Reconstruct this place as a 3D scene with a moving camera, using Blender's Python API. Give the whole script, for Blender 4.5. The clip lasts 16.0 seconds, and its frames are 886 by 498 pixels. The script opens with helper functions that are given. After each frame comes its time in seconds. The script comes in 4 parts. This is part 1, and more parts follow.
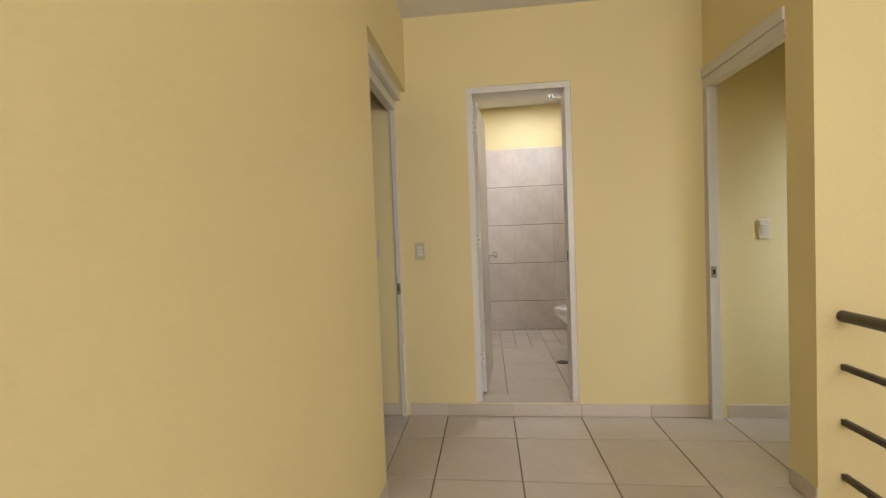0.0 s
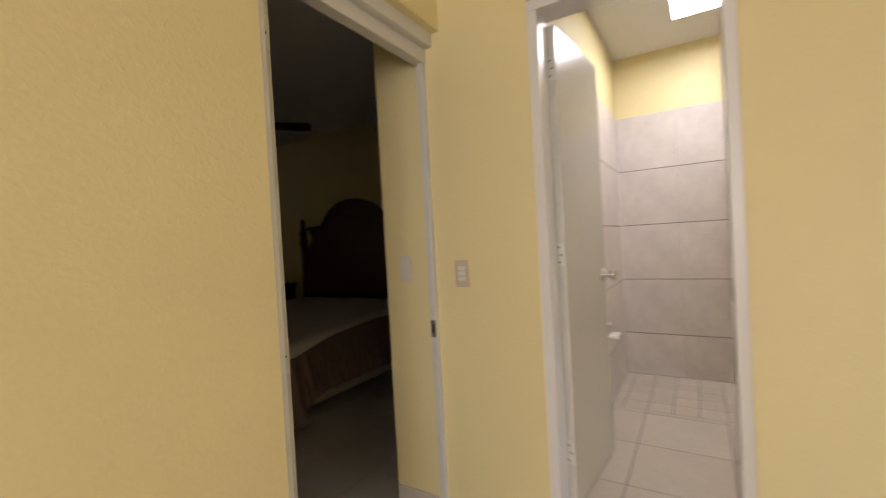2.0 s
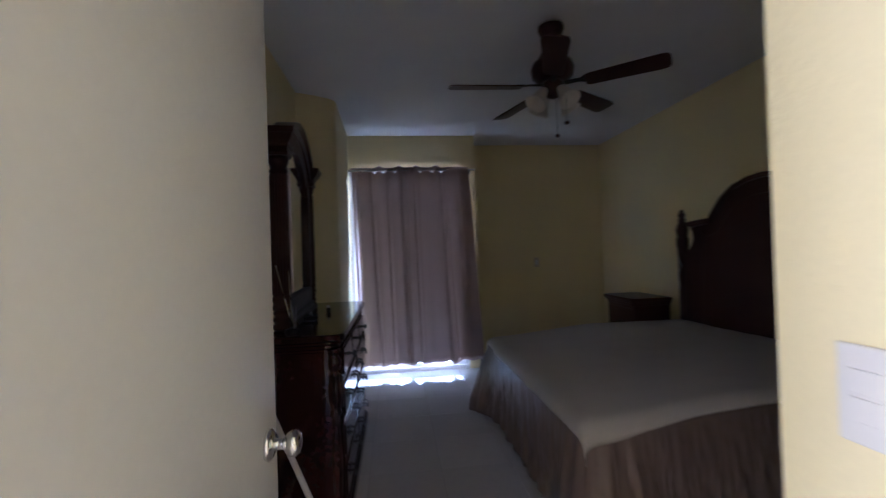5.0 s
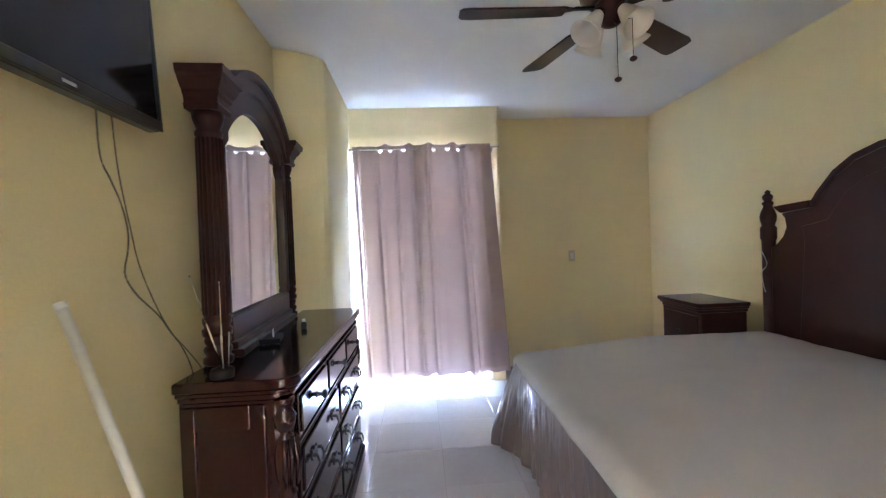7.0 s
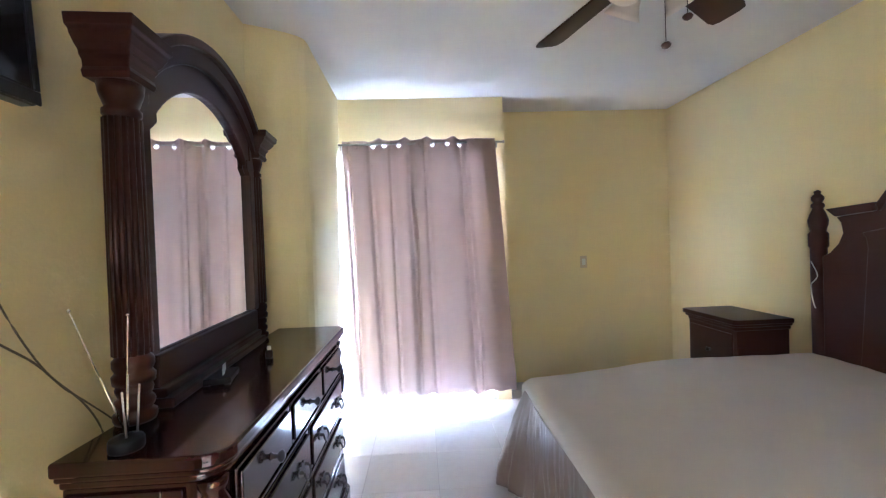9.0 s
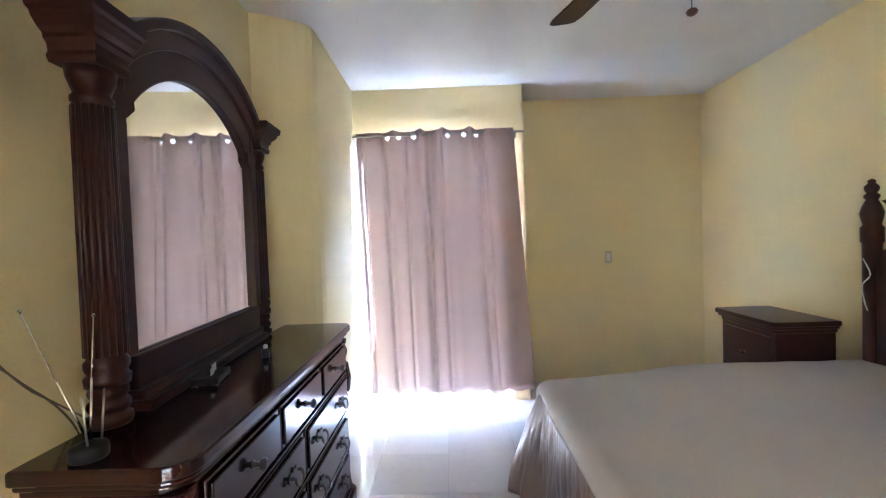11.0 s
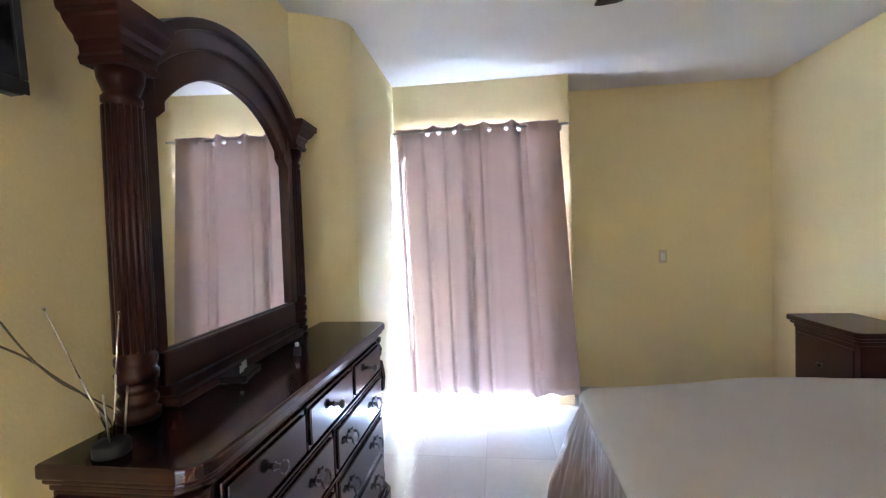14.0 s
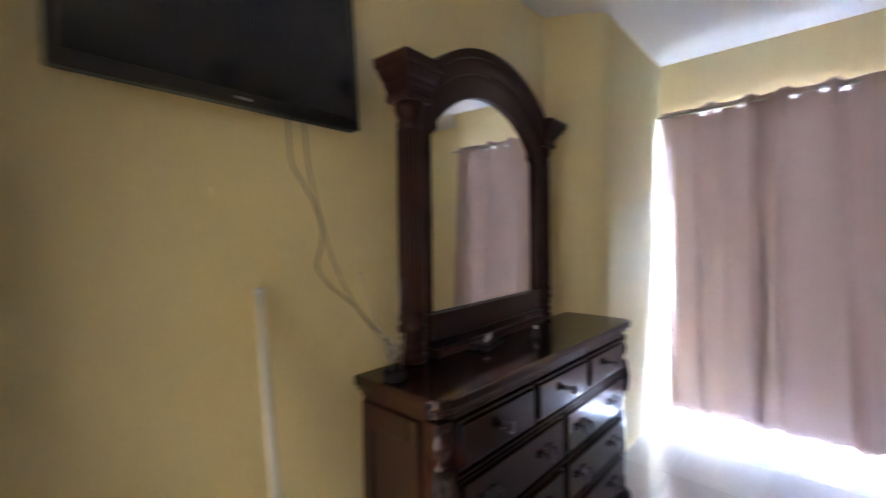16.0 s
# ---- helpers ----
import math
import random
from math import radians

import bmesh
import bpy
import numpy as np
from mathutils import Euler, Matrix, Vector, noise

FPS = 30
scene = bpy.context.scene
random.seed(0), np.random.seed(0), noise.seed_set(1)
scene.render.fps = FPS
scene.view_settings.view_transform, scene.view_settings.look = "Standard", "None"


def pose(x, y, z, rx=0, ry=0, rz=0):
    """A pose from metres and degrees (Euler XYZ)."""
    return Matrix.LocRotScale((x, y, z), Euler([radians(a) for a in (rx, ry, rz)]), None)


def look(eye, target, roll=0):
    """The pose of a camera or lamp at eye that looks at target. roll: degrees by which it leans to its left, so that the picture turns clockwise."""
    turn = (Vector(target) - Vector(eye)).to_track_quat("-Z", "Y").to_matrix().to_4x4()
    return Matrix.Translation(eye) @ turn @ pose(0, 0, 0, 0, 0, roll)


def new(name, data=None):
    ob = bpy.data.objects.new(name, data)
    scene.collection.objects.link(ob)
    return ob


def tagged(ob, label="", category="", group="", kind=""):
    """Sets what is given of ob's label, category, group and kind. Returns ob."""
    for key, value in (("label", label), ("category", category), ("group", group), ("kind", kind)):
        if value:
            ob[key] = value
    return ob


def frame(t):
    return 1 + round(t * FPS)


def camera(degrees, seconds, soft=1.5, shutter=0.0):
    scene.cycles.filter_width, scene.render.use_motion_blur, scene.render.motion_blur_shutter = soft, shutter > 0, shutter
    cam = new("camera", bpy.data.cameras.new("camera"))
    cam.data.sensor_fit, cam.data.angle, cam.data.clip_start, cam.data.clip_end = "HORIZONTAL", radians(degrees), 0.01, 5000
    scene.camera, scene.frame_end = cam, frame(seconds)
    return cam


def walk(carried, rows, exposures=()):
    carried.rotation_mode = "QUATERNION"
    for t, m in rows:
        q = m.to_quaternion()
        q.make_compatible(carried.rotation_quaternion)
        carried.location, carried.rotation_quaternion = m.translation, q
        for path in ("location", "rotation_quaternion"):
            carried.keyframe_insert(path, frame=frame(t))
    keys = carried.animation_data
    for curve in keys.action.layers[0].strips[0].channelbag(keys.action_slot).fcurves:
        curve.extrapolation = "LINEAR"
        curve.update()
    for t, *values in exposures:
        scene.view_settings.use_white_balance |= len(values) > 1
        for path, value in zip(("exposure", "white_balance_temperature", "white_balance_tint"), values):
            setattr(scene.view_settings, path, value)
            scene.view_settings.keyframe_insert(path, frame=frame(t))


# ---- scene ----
cam = camera(93.0, 16.0, soft=1.2, shutter=0.6)
PATH = [
    (0, (-0.891, 1.751, 1.197), (-1.104, 3.739, 1.134), -2.2),
    (0.5, (-0.687, 1.969, 1.234), (-0.988, 3.945, 1.158), -2.2),
    (1, (-0.561, 2.245, 1.247), (-0.965, 4.202, 1.165), -2.4),
    (1.5, (-0.512, 2.565, 1.265), (-1.1, 4.475, 1.19), -2.9),
    (2, (-0.468, 2.915, 1.241), (-1.506, 4.624, 1.206), -3.2),
    (2.5, (-0.503, 3.19, 1.23), (-1.838, 4.679, 1.219), -3.3),
    (3, (-0.599, 3.441, 1.257), (-2.128, 4.73, 1.255), -3.5),
    (3.5, (-0.707, 3.669, 1.268), (-2.511, 4.532, 1.287), -1.8),
    (4, (-0.855, 3.798, 1.267), (-2.777, 4.351, 1.287), -1.9),
    (4.5, (-1.057, 3.883, 1.293), (-3.004, 4.339, 1.308), -1.7),
    (5, (-1.216, 3.966, 1.307), (-3.203, 4.194, 1.325), -1.9),
    (5.2, (-1.295, 3.997, 1.312), (-3.291, 4.126, 1.335), -1.6),
    (7.5, (-2.01, 4.148, 1.352), (-4.007, 4.247, 1.309), -2.0),
    (8, (-2.093, 4.186, 1.37), (-4.091, 4.259, 1.322), -1.6),
    (8.5, (-2.216, 4.163, 1.382), (-4.213, 4.265, 1.344), -1.6),
    (9, (-2.285, 4.156, 1.382), (-4.282, 4.255, 1.353), -2.0),
    (11.5, (-2.4, 4.292, 1.383), (-4.398, 4.218, 1.327), -1.9),
    (12, (-2.406, 4.328, 1.385), (-4.402, 4.21, 1.333), -2.0),
    (12.5, (-2.419, 4.348, 1.391), (-4.412, 4.182, 1.337), -2.0),
    (13, (-2.431, 4.347, 1.386), (-4.421, 4.148, 1.331), -1.6),
    (13.5, (-2.44, 4.348, 1.386), (-4.425, 4.112, 1.331), -1.6),
    (14, (-2.47, 4.307, 1.387), (-4.453, 4.051, 1.325), -1.8),
    (14.5, (-2.483, 4.27, 1.391), (-4.468, 4.022, 1.358), -2.7),
    (15, (-2.516, 4.299, 1.382), (-4.466, 3.857, 1.346), -2.3),
    (15.5, (-2.542, 4.377, 1.362), (-4.351, 3.524, 1.332), -1.5),
    (16, (-2.441, 4.441, 1.367), (-3.909, 3.084, 1.314), -0.8),
]
EXPOSURES = [(0.0, -0.83, 6500, 13), (0.5, -0.62, 6350, 12), (1.0, -0.80, 6600, 15), (1.8, -0.73, 6600, 17), (2.6, -0.55, 6500, 19), (3.5, -0.12, 5200, 25), (4.0, 0.04, 5000, 28), (4.5, 0.14, 4900, 26), (5.0, 1.06, 4750, 25), (6.3, 2.78, 4800, 22), (7.5, 3.82, 4900, 22), (14.0, 3.80, 5050, 23), (14.8, 3.80, 5050, 23), (15.4, 3.64, 5100, 23), (16.0, 3.26, 5250, 24)]
walk(cam, [(t, look(eye, target, roll)) for t, eye, target, roll in PATH], EXPOSURES)

# ---- plan, in metres ----
CEIL = 2.62
NY = 4.50            # wall with the bathroom door
LX, LT = -1.392, 0.128   # hall face of the bedroom door's wall, its thickness
RX = 0.447           # hall face of the right-hand door's wall
BATH_Z = 0.09
BX0, BX1 = -1.00, -0.34
SY = 3.22            # bedroom wall behind the dresser
CX, CY = -4.655, 3.488  # pier beside the window
WX = -5.89           # window wall
WE = 4.89            # its free corner
BKX = -6.32          # back wall
HY = 6.60            # headboard wall
EX = -1.755          # bedroom's inner east wall

# ---- world and light ----
world = bpy.data.worlds.new("sky")
scene.world = world
world.use_nodes = True
wn = world.node_tree.nodes
sky = wn.new("ShaderNodeTexSky")
sky.sky_type, sky.sun_disc, sky.sun_elevation, sky.sun_rotation = "NISHITA", False, radians(55), radians(-60)
world.node_tree.links.new(sky.outputs[0], wn["Background"].inputs[0])
wn["Background"].inputs[1].default_value = 0.12


def area_lamp(name, eye, target, w, h, watts, colour, spread=180):
    d = bpy.data.lights.new(name, "AREA")
    d.shape, d.size, d.size_y, d.energy, d.color, d.spread = "RECTANGLE", w, h, watts, colour, radians(spread)
    ob = new(name, d)
    ob.matrix_world = look(eye, target)
    return ob


sun = bpy.data.lights.new("sun", "SUN")
sun.energy, sun.angle, sun.color = 3.5, radians(0.5), (1.0, 0.95, 0.88)
new("sun", sun).matrix_world = look((-8, 1, 9), (-6.5, 3.6, 0))

area_lamp("window_light_bedroom", (-6.10, 4.125, 1.15), (0, 4.125, 1.15), 1.29, 2.22, 72, (0.69, 0.855, 1.0), 104)
area_lamp("window_light_stairs", (0.55, -0.92, 1.6), (0.1, 4, 1.2), 2.2, 1.5, 138, (1.0, 0.97, 0.93))
# Added lamp in an unseen opening brightens the wall beyond the right-hand door.
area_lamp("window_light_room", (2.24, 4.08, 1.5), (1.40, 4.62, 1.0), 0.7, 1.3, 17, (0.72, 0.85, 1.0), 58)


# ---- materials ----
def material(name, colour, rough=0.5, metal=0.0, var=0.06, scale=3.0, fine=60.0, bump=0.05, dist=0.002, spec=0.5, **more):
    m = bpy.data.materials.new(name)
    m.use_nodes = True
    nt = m.node_tree
    p = nt.nodes["Principled BSDF"]
    tc = nt.nodes.new("ShaderNodeTexCoord")
    big, small = nt.nodes.new("ShaderNodeTexNoise"), nt.nodes.new("ShaderNodeTexNoise")
    big.inputs["Scale"].default_value, small.inputs["Scale"].default_value = scale, fine
    big.inputs["Detail"].default_value = 5
    small.inputs["Detail"].default_value = 3
    for n in (big, small):
        nt.links.new(tc.outputs["Object"], n.inputs["Vector"])
    mix = nt.nodes.new("ShaderNodeMix")
    mix.data_type = "FLOAT"
    mix.inputs[0].default_value = 0.35
    nt.links.new(big.outputs["Fac"], mix.inputs[2])
    nt.links.new(small.outputs["Fac"], mix.inputs[3])
    ramp = nt.nodes.new("ShaderNodeMapRange")
    ramp.inputs[1].default_value, ramp.inputs[2].default_value = 0.3, 0.7
    ramp.inputs[3].default_value, ramp.inputs[4].default_value = 1 - var, 1 + var
    nt.links.new(mix.outputs[0], ramp.inputs[0])
    hsv = nt.nodes.new("ShaderNodeHueSaturation")
    hsv.inputs["Color"].default_value = (*colour, 1)
    nt.links.new(ramp.outputs[0], hsv.inputs["Value"])
    nt.links.new(hsv.outputs[0], p.inputs["Base Color"])
    p.inputs["Roughness"].default_value, p.inputs["Metallic"].default_value = rough, metal
    p.inputs["Specular IOR Level"].default_value = spec
    rr = nt.nodes.new("ShaderNodeMapRange")
    rr.inputs[3].default_value, rr.inputs[4].default_value = rough * 0.85, min(1, rough * 1.15)
    nt.links.new(big.outputs["Fac"], rr.inputs[0])
    nt.links.new(rr.outputs[0], p.inputs["Roughness"])
    if bump:
        b = nt.nodes.new("ShaderNodeBump")
        b.inputs["Strength"].default_value, b.inputs["Distance"].default_value = bump, dist
        nt.links.new(small.outputs["Fac"], b.inputs["Height"])
        nt.links.new(b.outputs[0], p.inputs["Normal"])
    for k, v in more.items():
        p.inputs[k.replace("_", " ")].default_value = v
    return m


YELLOW = material("yellow_paint", (0.79, 0.675, 0.37), 0.6, var=0.045, scale=1.2, fine=90, bump=0.28, dist=0.003)


def add_lumps(m, scale, strength, lift):
    """Scattered raised dabs of plaster on top of the fine grain."""
    nt = m.node_tree
    p = nt.nodes["Principled BSDF"]
    tc, nz, mr, b = nt.nodes.new("ShaderNodeTexCoord"), nt.nodes.new("ShaderNodeTexNoise"), nt.nodes.new("ShaderNodeMapRange"), nt.nodes.new("ShaderNodeBump")
    nz.inputs["Scale"].default_value, nz.inputs["Detail"].default_value, nz.inputs["Distortion"].default_value = scale, 2.5, 0.6
    mr.inputs[1].default_value, mr.inputs[2].default_value = 0.52, 0.74
    b.inputs["Strength"].default_value, b.inputs["Distance"].default_value = strength, lift
    nt.links.new(tc.outputs["Object"], nz.inputs["Vector"])
    nt.links.new(nz.outputs["Fac"], mr.inputs[0])
    nt.links.new(mr.outputs[0], b.inputs["Height"])
    nt.links.new(p.inputs["Normal"].links[0].from_socket, b.inputs["Normal"])
    nt.links.new(b.outputs[0], p.inputs["Normal"])


add_lumps(YELLOW, 46, 0.16, 0.003)
WHITE_CEIL = material("white_ceiling_paint", (0.78, 0.77, 0.76), 0.7, var=0.03, fine=120, bump=0.2)
TILE = material("beige_floor_tile", (0.60, 0.53, 0.46), 0.18, var=0.07, scale=4, fine=30, bump=0.02)
GLOSS_TILE = material("polished_grey_tile", (0.60, 0.565, 0.535), 0.04, var=0.05, scale=3, fine=25, bump=0.01)
BATH_TILE = material("beige_wall_tile", (0.62, 0.555, 0.515), 0.3, var=0.12, scale=5, fine=18, bump=0.03)
GROUT = material("grey_grout", (0.10, 0.085, 0.07), 0.9)
BATH_GROUT = material("bath_grout", (0.13, 0.115, 0.10), 0.9)
STEEL = material("worn_steel", (0.32, 0.29, 0.25), 0.42, metal=0.8, var=0.15, scale=30)
PALE_GROUT = material("pale_grout", (0.36, 0.33, 0.31), 0.7)
WHITE = material("white_enamel", (0.75, 0.73, 0.72), 0.35, var=0.02, bump=0.02)
FRAME = material("grey_white_frame", (0.66, 0.645, 0.61), 0.4, var=0.03, scale=3, bump=0.02)
GREY_WHITE = material("door_skin", (0.62, 0.60, 0.56), 0.24, var=0.03, scale=2, bump=0.03)
CHROME = material("chrome", (0.75, 0.74, 0.72), 0.15, metal=1.0, var=0.02, bump=0)
BRASS = material("aged_metal", (0.035, 0.031, 0.028), 0.45, metal=0.6)
SWITCH = material("warm_white_plastic", (0.70, 0.655, 0.57), 0.35, var=0.02, bump=0)
IVORY = material("ivory_plastic", (0.60, 0.50, 0.37), 0.35, var=0.02, bump=0)
MAHOG = material("mahogany", (0.028, 0.0072, 0.006), 0.13, var=0.14, scale=2.5, fine=40, bump=0.004, spec=0.5)
FRAMEWOOD = material("dark_mahogany_frame", (0.031, 0.0095, 0.006), 0.36, var=0.16, scale=4, fine=50, bump=0.02, spec=0.22)
DARK = material("dark_wood", (0.042, 0.013, 0.009), 0.3, var=0.14, scale=3, fine=40, bump=0.02, spec=0.28)
SHEET = material("white_sheet", (0.62, 0.58, 0.55), 0.85, var=0.03, scale=6, fine=300, bump=0.3)
SKIRT = material("brown_bed_skirt", (0.21, 0.155, 0.14), 0.42, var=0.1, scale=5, fine=200, bump=0.2)
CURTAIN = material("mauve_curtain", (0.42, 0.305, 0.265), 0.8, var=0.04, scale=8, fine=400, bump=0.2)
BLACK = material("black_plastic", (0.012, 0.012, 0.013), 0.3, var=0.02, bump=0)
ALU = material("white_aluminium", (0.70, 0.70, 0.70), 0.4, metal=0.0, var=0.02, bump=0)
CONCRETE = material("pale_concrete", (0.45, 0.43, 0.40), 0.9, var=0.15)
MIRROR = material("mirror", (0.85, 0.86, 0.86), 0.02, metal=1.0, var=0.0, bump=0)


def glow(name, colour, power):
    m = bpy.data.materials.new(name)
    m.use_nodes = True
    p = m.node_tree.nodes["Principled BSDF"]
    p.inputs["Base Color"].default_value = (*colour, 1)
    p.inputs["Emission Color"].default_value = (*colour, 1)
    p.inputs["Emission Strength"].default_value = power
    return m


PANEL = glow("light_panel", (0.93, 0.96, 1.0), 80)


def per_piece(m, amount):
    """Each piece a little lighter or darker than the next."""
    nt = m.node_tree
    p = nt.nodes["Principled BSDF"]
    src = p.inputs["Base Color"].links[0].from_socket
    info, mr, hsv = nt.nodes.new("ShaderNodeObjectInfo"), nt.nodes.new("ShaderNodeMapRange"), nt.nodes.new("ShaderNodeHueSaturation")
    mr.inputs[3].default_value, mr.inputs[4].default_value = 1 - amount, 1 + amount
    nt.links.new(info.outputs["Random"], mr.inputs[0])
    nt.links.new(mr.outputs[0], hsv.inputs["Value"])
    nt.links.new(src, hsv.inputs["Color"])
    nt.links.new(hsv.outputs[0], p.inputs["Base Color"])
    return m


for m_tile in (TILE, GLOSS_TILE, BATH_TILE):
    per_piece(m_tile, 0.05)


def let_light_through(m, share, colour):
    """Thin cloth or frosted glass: part of the light passes and is scattered."""
    nt = m.node_tree
    p = nt.nodes["Principled BSDF"]
    out = nt.nodes["Material Output"]
    tr, mx = nt.nodes.new("ShaderNodeBsdfTranslucent"), nt.nodes.new("ShaderNodeMixShader")
    tr.inputs["Color"].default_value = (*colour, 1)
    mx.inputs[0].default_value = share
    nt.links.new(p.outputs[0], mx.inputs[1])
    nt.links.new(tr.outputs[0], mx.inputs[2])
    nt.links.new(mx.outputs[0], out.inputs["Surface"])
    return m


let_light_through(CURTAIN, 0.085, (0.50, 0.405, 0.345))
FROST = let_light_through(material("frosted_glass", (0.75, 0.70, 0.62), 0.3, var=0.05, bump=0), 0.4, (0.8, 0.75, 0.68))
GLASS = material("clear_glass", (0.95, 0.97, 0.97), 0.02, var=0.0, bump=0, Transmission_Weight=1.0, IOR=1.45)
BULB = material("bulb_glass", (0.50, 0.50, 0.50), 0.1, var=0.0, bump=0, Transmission_Weight=0.6)
PORCELAIN = material("white_porcelain", (0.80, 0.79, 0.77), 0.1, var=0.02, bump=0)
CABLE = material("brown_cable", (0.10, 0.07, 0.045), 0.5, var=0.05, bump=0)
PAPER = material("white_paper", (0.70, 0.70, 0.66), 0.8, var=0.03, bump=0)
ROD = material("satin_nickel", (0.42, 0.38, 0.33), 0.35, metal=1.0, var=0.03, bump=0)
IRON = material("dark_painted_steel", (0.055, 0.040, 0.034), 0.35, var=0.1, bump=0.05)
POLE = material("white_pole", (0.70, 0.68, 0.63), 0.45, var=0.05, bump=0)
MATT = material("matt_black_plastic", (0.010, 0.010, 0.011), 0.5, var=0.05, bump=0.02, spec=0.2)
SCREEN = material("dark_screen", (0.008, 0.008, 0.010), 0.12, var=0.0, bump=0)
BOXBASE = material("cream_box_base", (0.55, 0.50, 0.44), 0.8, var=0.05)


# ---- mesh helpers ----
def box(bm, x0, x1, y0, y1, z0, z1):
    v = [bm.verts.new((x, y, z)) for x in (x0, x1) for y in (y0, y1) for z in (z0, z1)]
    for f in ((0, 1, 3, 2), (4, 6, 7, 5), (0, 4, 5, 1), (2, 3, 7, 6), (0, 2, 6, 4), (1, 5, 7, 3)):
        bm.faces.new([v[i] for i in f])


def part(name, bm, mat, parent=None, label="", smooth=False, bevel=0.0, seg=2):
    me = bpy.data.meshes.new(name)
    bmesh.ops.recalc_face_normals(bm, faces=bm.faces)
    bm.to_mesh(me)
    bm.free()
    me.materials.append(mat)
    if smooth:
        me.shade_smooth()
    ob = new(name, me)
    if parent:
        ob.parent = parent
    if label:
        ob["label"] = label
    if bevel:
        b = ob.modifiers.new("bevel", "BEVEL")
        b.width, b.segments, b.limit_method, b.angle_limit = bevel, seg, "ANGLE", radians(40)
    return ob


def boxes(name, mat, parent, *bs, **kw):
    bm = bmesh.new()
    for b in bs:
        box(bm, *b)
    return part(name, bm, mat, parent, **kw)


def thing(name, at, label, category, group="", kind=""):
    ob = new(name)
    ob.location = at
    ob.empty_display_size = 0.1
    return tagged(ob, label, category, group, kind)


def structure(name, mat, *bs, label="", category="", **kw):
    return tagged(boxes(name, mat, None, *bs, **kw), label, category, kind="structure")


# ---- more mesh helpers ----
def lathe(profile, seg=24, at=(0, 0, 0), bm=None):
    """Revolve (radius, height) pairs about z."""
    bm = bm or bmesh.new()
    rings = []
    for r, z in profile:
        rings.append([bm.verts.new((at[0] + r * math.cos(a), at[1] + r * math.sin(a), at[2] + z)) for a in [2 * math.pi * i / seg for i in range(seg)]])
    for a, b in zip(rings, rings[1:]):
        for i in range(seg):
            bm.faces.new((a[i], a[(i + 1) % seg], b[(i + 1) % seg], b[i]))
    bm.faces.new(rings[0][::-1])
    bm.faces.new(rings[-1])
    return bm


def turned(bm, m):
    bmesh.ops.transform(bm, matrix=m, verts=bm.verts)
    return bm


def tube(points, r, seg=8, bm=None):
    bm = bm or bmesh.new()
    pts = [Vector(p) for p in points]
    rings = []
    for i, p in enumerate(pts):
        d = (pts[min(i + 1, len(pts) - 1)] - pts[max(i - 1, 0)]).normalized()
        up = Vector((0, 0, 1)) if abs(d.z) < 0.9 else Vector((1, 0, 0))
        s = d.cross(up).normalized()
        u = s.cross(d)
        rings.append([bm.verts.new(p + r * (math.cos(a) * s + math.sin(a) * u)) for a in [2 * math.pi * k / seg for k in range(seg)]])
    for a, b in zip(rings, rings[1:]):
        for k in range(seg):
            bm.faces.new((a[k], a[(k + 1) % seg], b[(k + 1) % seg], b[k]))
    bm.faces.new(rings[0][::-1])
    bm.faces.new(rings[-1])
    return bm


def curve_through(points, n=8):
    """Catmull-Rom points along a line of knots."""
    p = [Vector(q) for q in points]
    p = [2 * p[0] - p[1]] + p + [2 * p[-1] - p[-2]]
    out = []
    for i in range(1, len(p) - 2):
        for k in range(n):
            t = k / n
            out.append(0.5 * (2 * p[i] + (p[i + 1] - p[i - 1]) * t + (2 * p[i - 1] - 5 * p[i] + 4 * p[i + 1] - p[i + 2]) * t * t + (3 * p[i] - p[i - 1] - 3 * p[i + 1] + p[i + 2]) * t ** 3))
    return out + [p[-2]]


def prism(poly, a0, a1, axis="y", bm=None):
    """Extrude a polygon. axis y: poly is (x, z); axis z: poly is (x, y)."""
    bm = bm or bmesh.new()
    mk = (lambda p, a: (p[0], a, p[1])) if axis == "y" else (lambda p, a: (p[0], p[1], a))
    lo, hi = [bm.verts.new(mk(p, a0)) for p in poly], [bm.verts.new(mk(p, a1)) for p in poly]
    bm.faces.new(lo)
    bm.faces.new(hi[::-1])
    n = len(poly)
    for i in range(n):
        bm.faces.new((lo[i], hi[i], hi[(i + 1) % n], lo[(i + 1) % n]))
    return bm


def band(inner, outer, a0, a1, bm=None):
    """A strip between two (x, z) lines of as many points, with depth a0..a1 along y."""
    bm = bm or bmesh.new()
    rows = [[bm.verts.new((p[0], a, p[1])) for p in line] for line in (inner, outer) for a in (a0, a1)]
    i0, i1, o0, o1 = rows
    for k in range(len(inner) - 1):
        bm.faces.new((i0[k], i0[k + 1], o0[k + 1], o0[k]))
        bm.faces.new((i1[k], o1[k], o1[k + 1], i1[k + 1]))
        bm.faces.new((i0[k], i1[k], i1[k + 1], i0[k + 1]))
        bm.faces.new((o0[k], o0[k + 1], o1[k + 1], o1[k]))
    for k in (0, -1):
        bm.faces.new((i0[k], o0[k], o1[k], i1[k]))
    return bm


def arc(half, base, rise, n=20):
    """(x, z) points of a circular arch from -half to half."""
    r = (half * half + rise * rise) / (2 * rise)
    a = math.asin(min(1, half / r))
    return [(r * math.sin(t), base + rise - r + r * math.cos(t)) for t in [-a + 2 * a * i / n for i in range(n + 1)]]


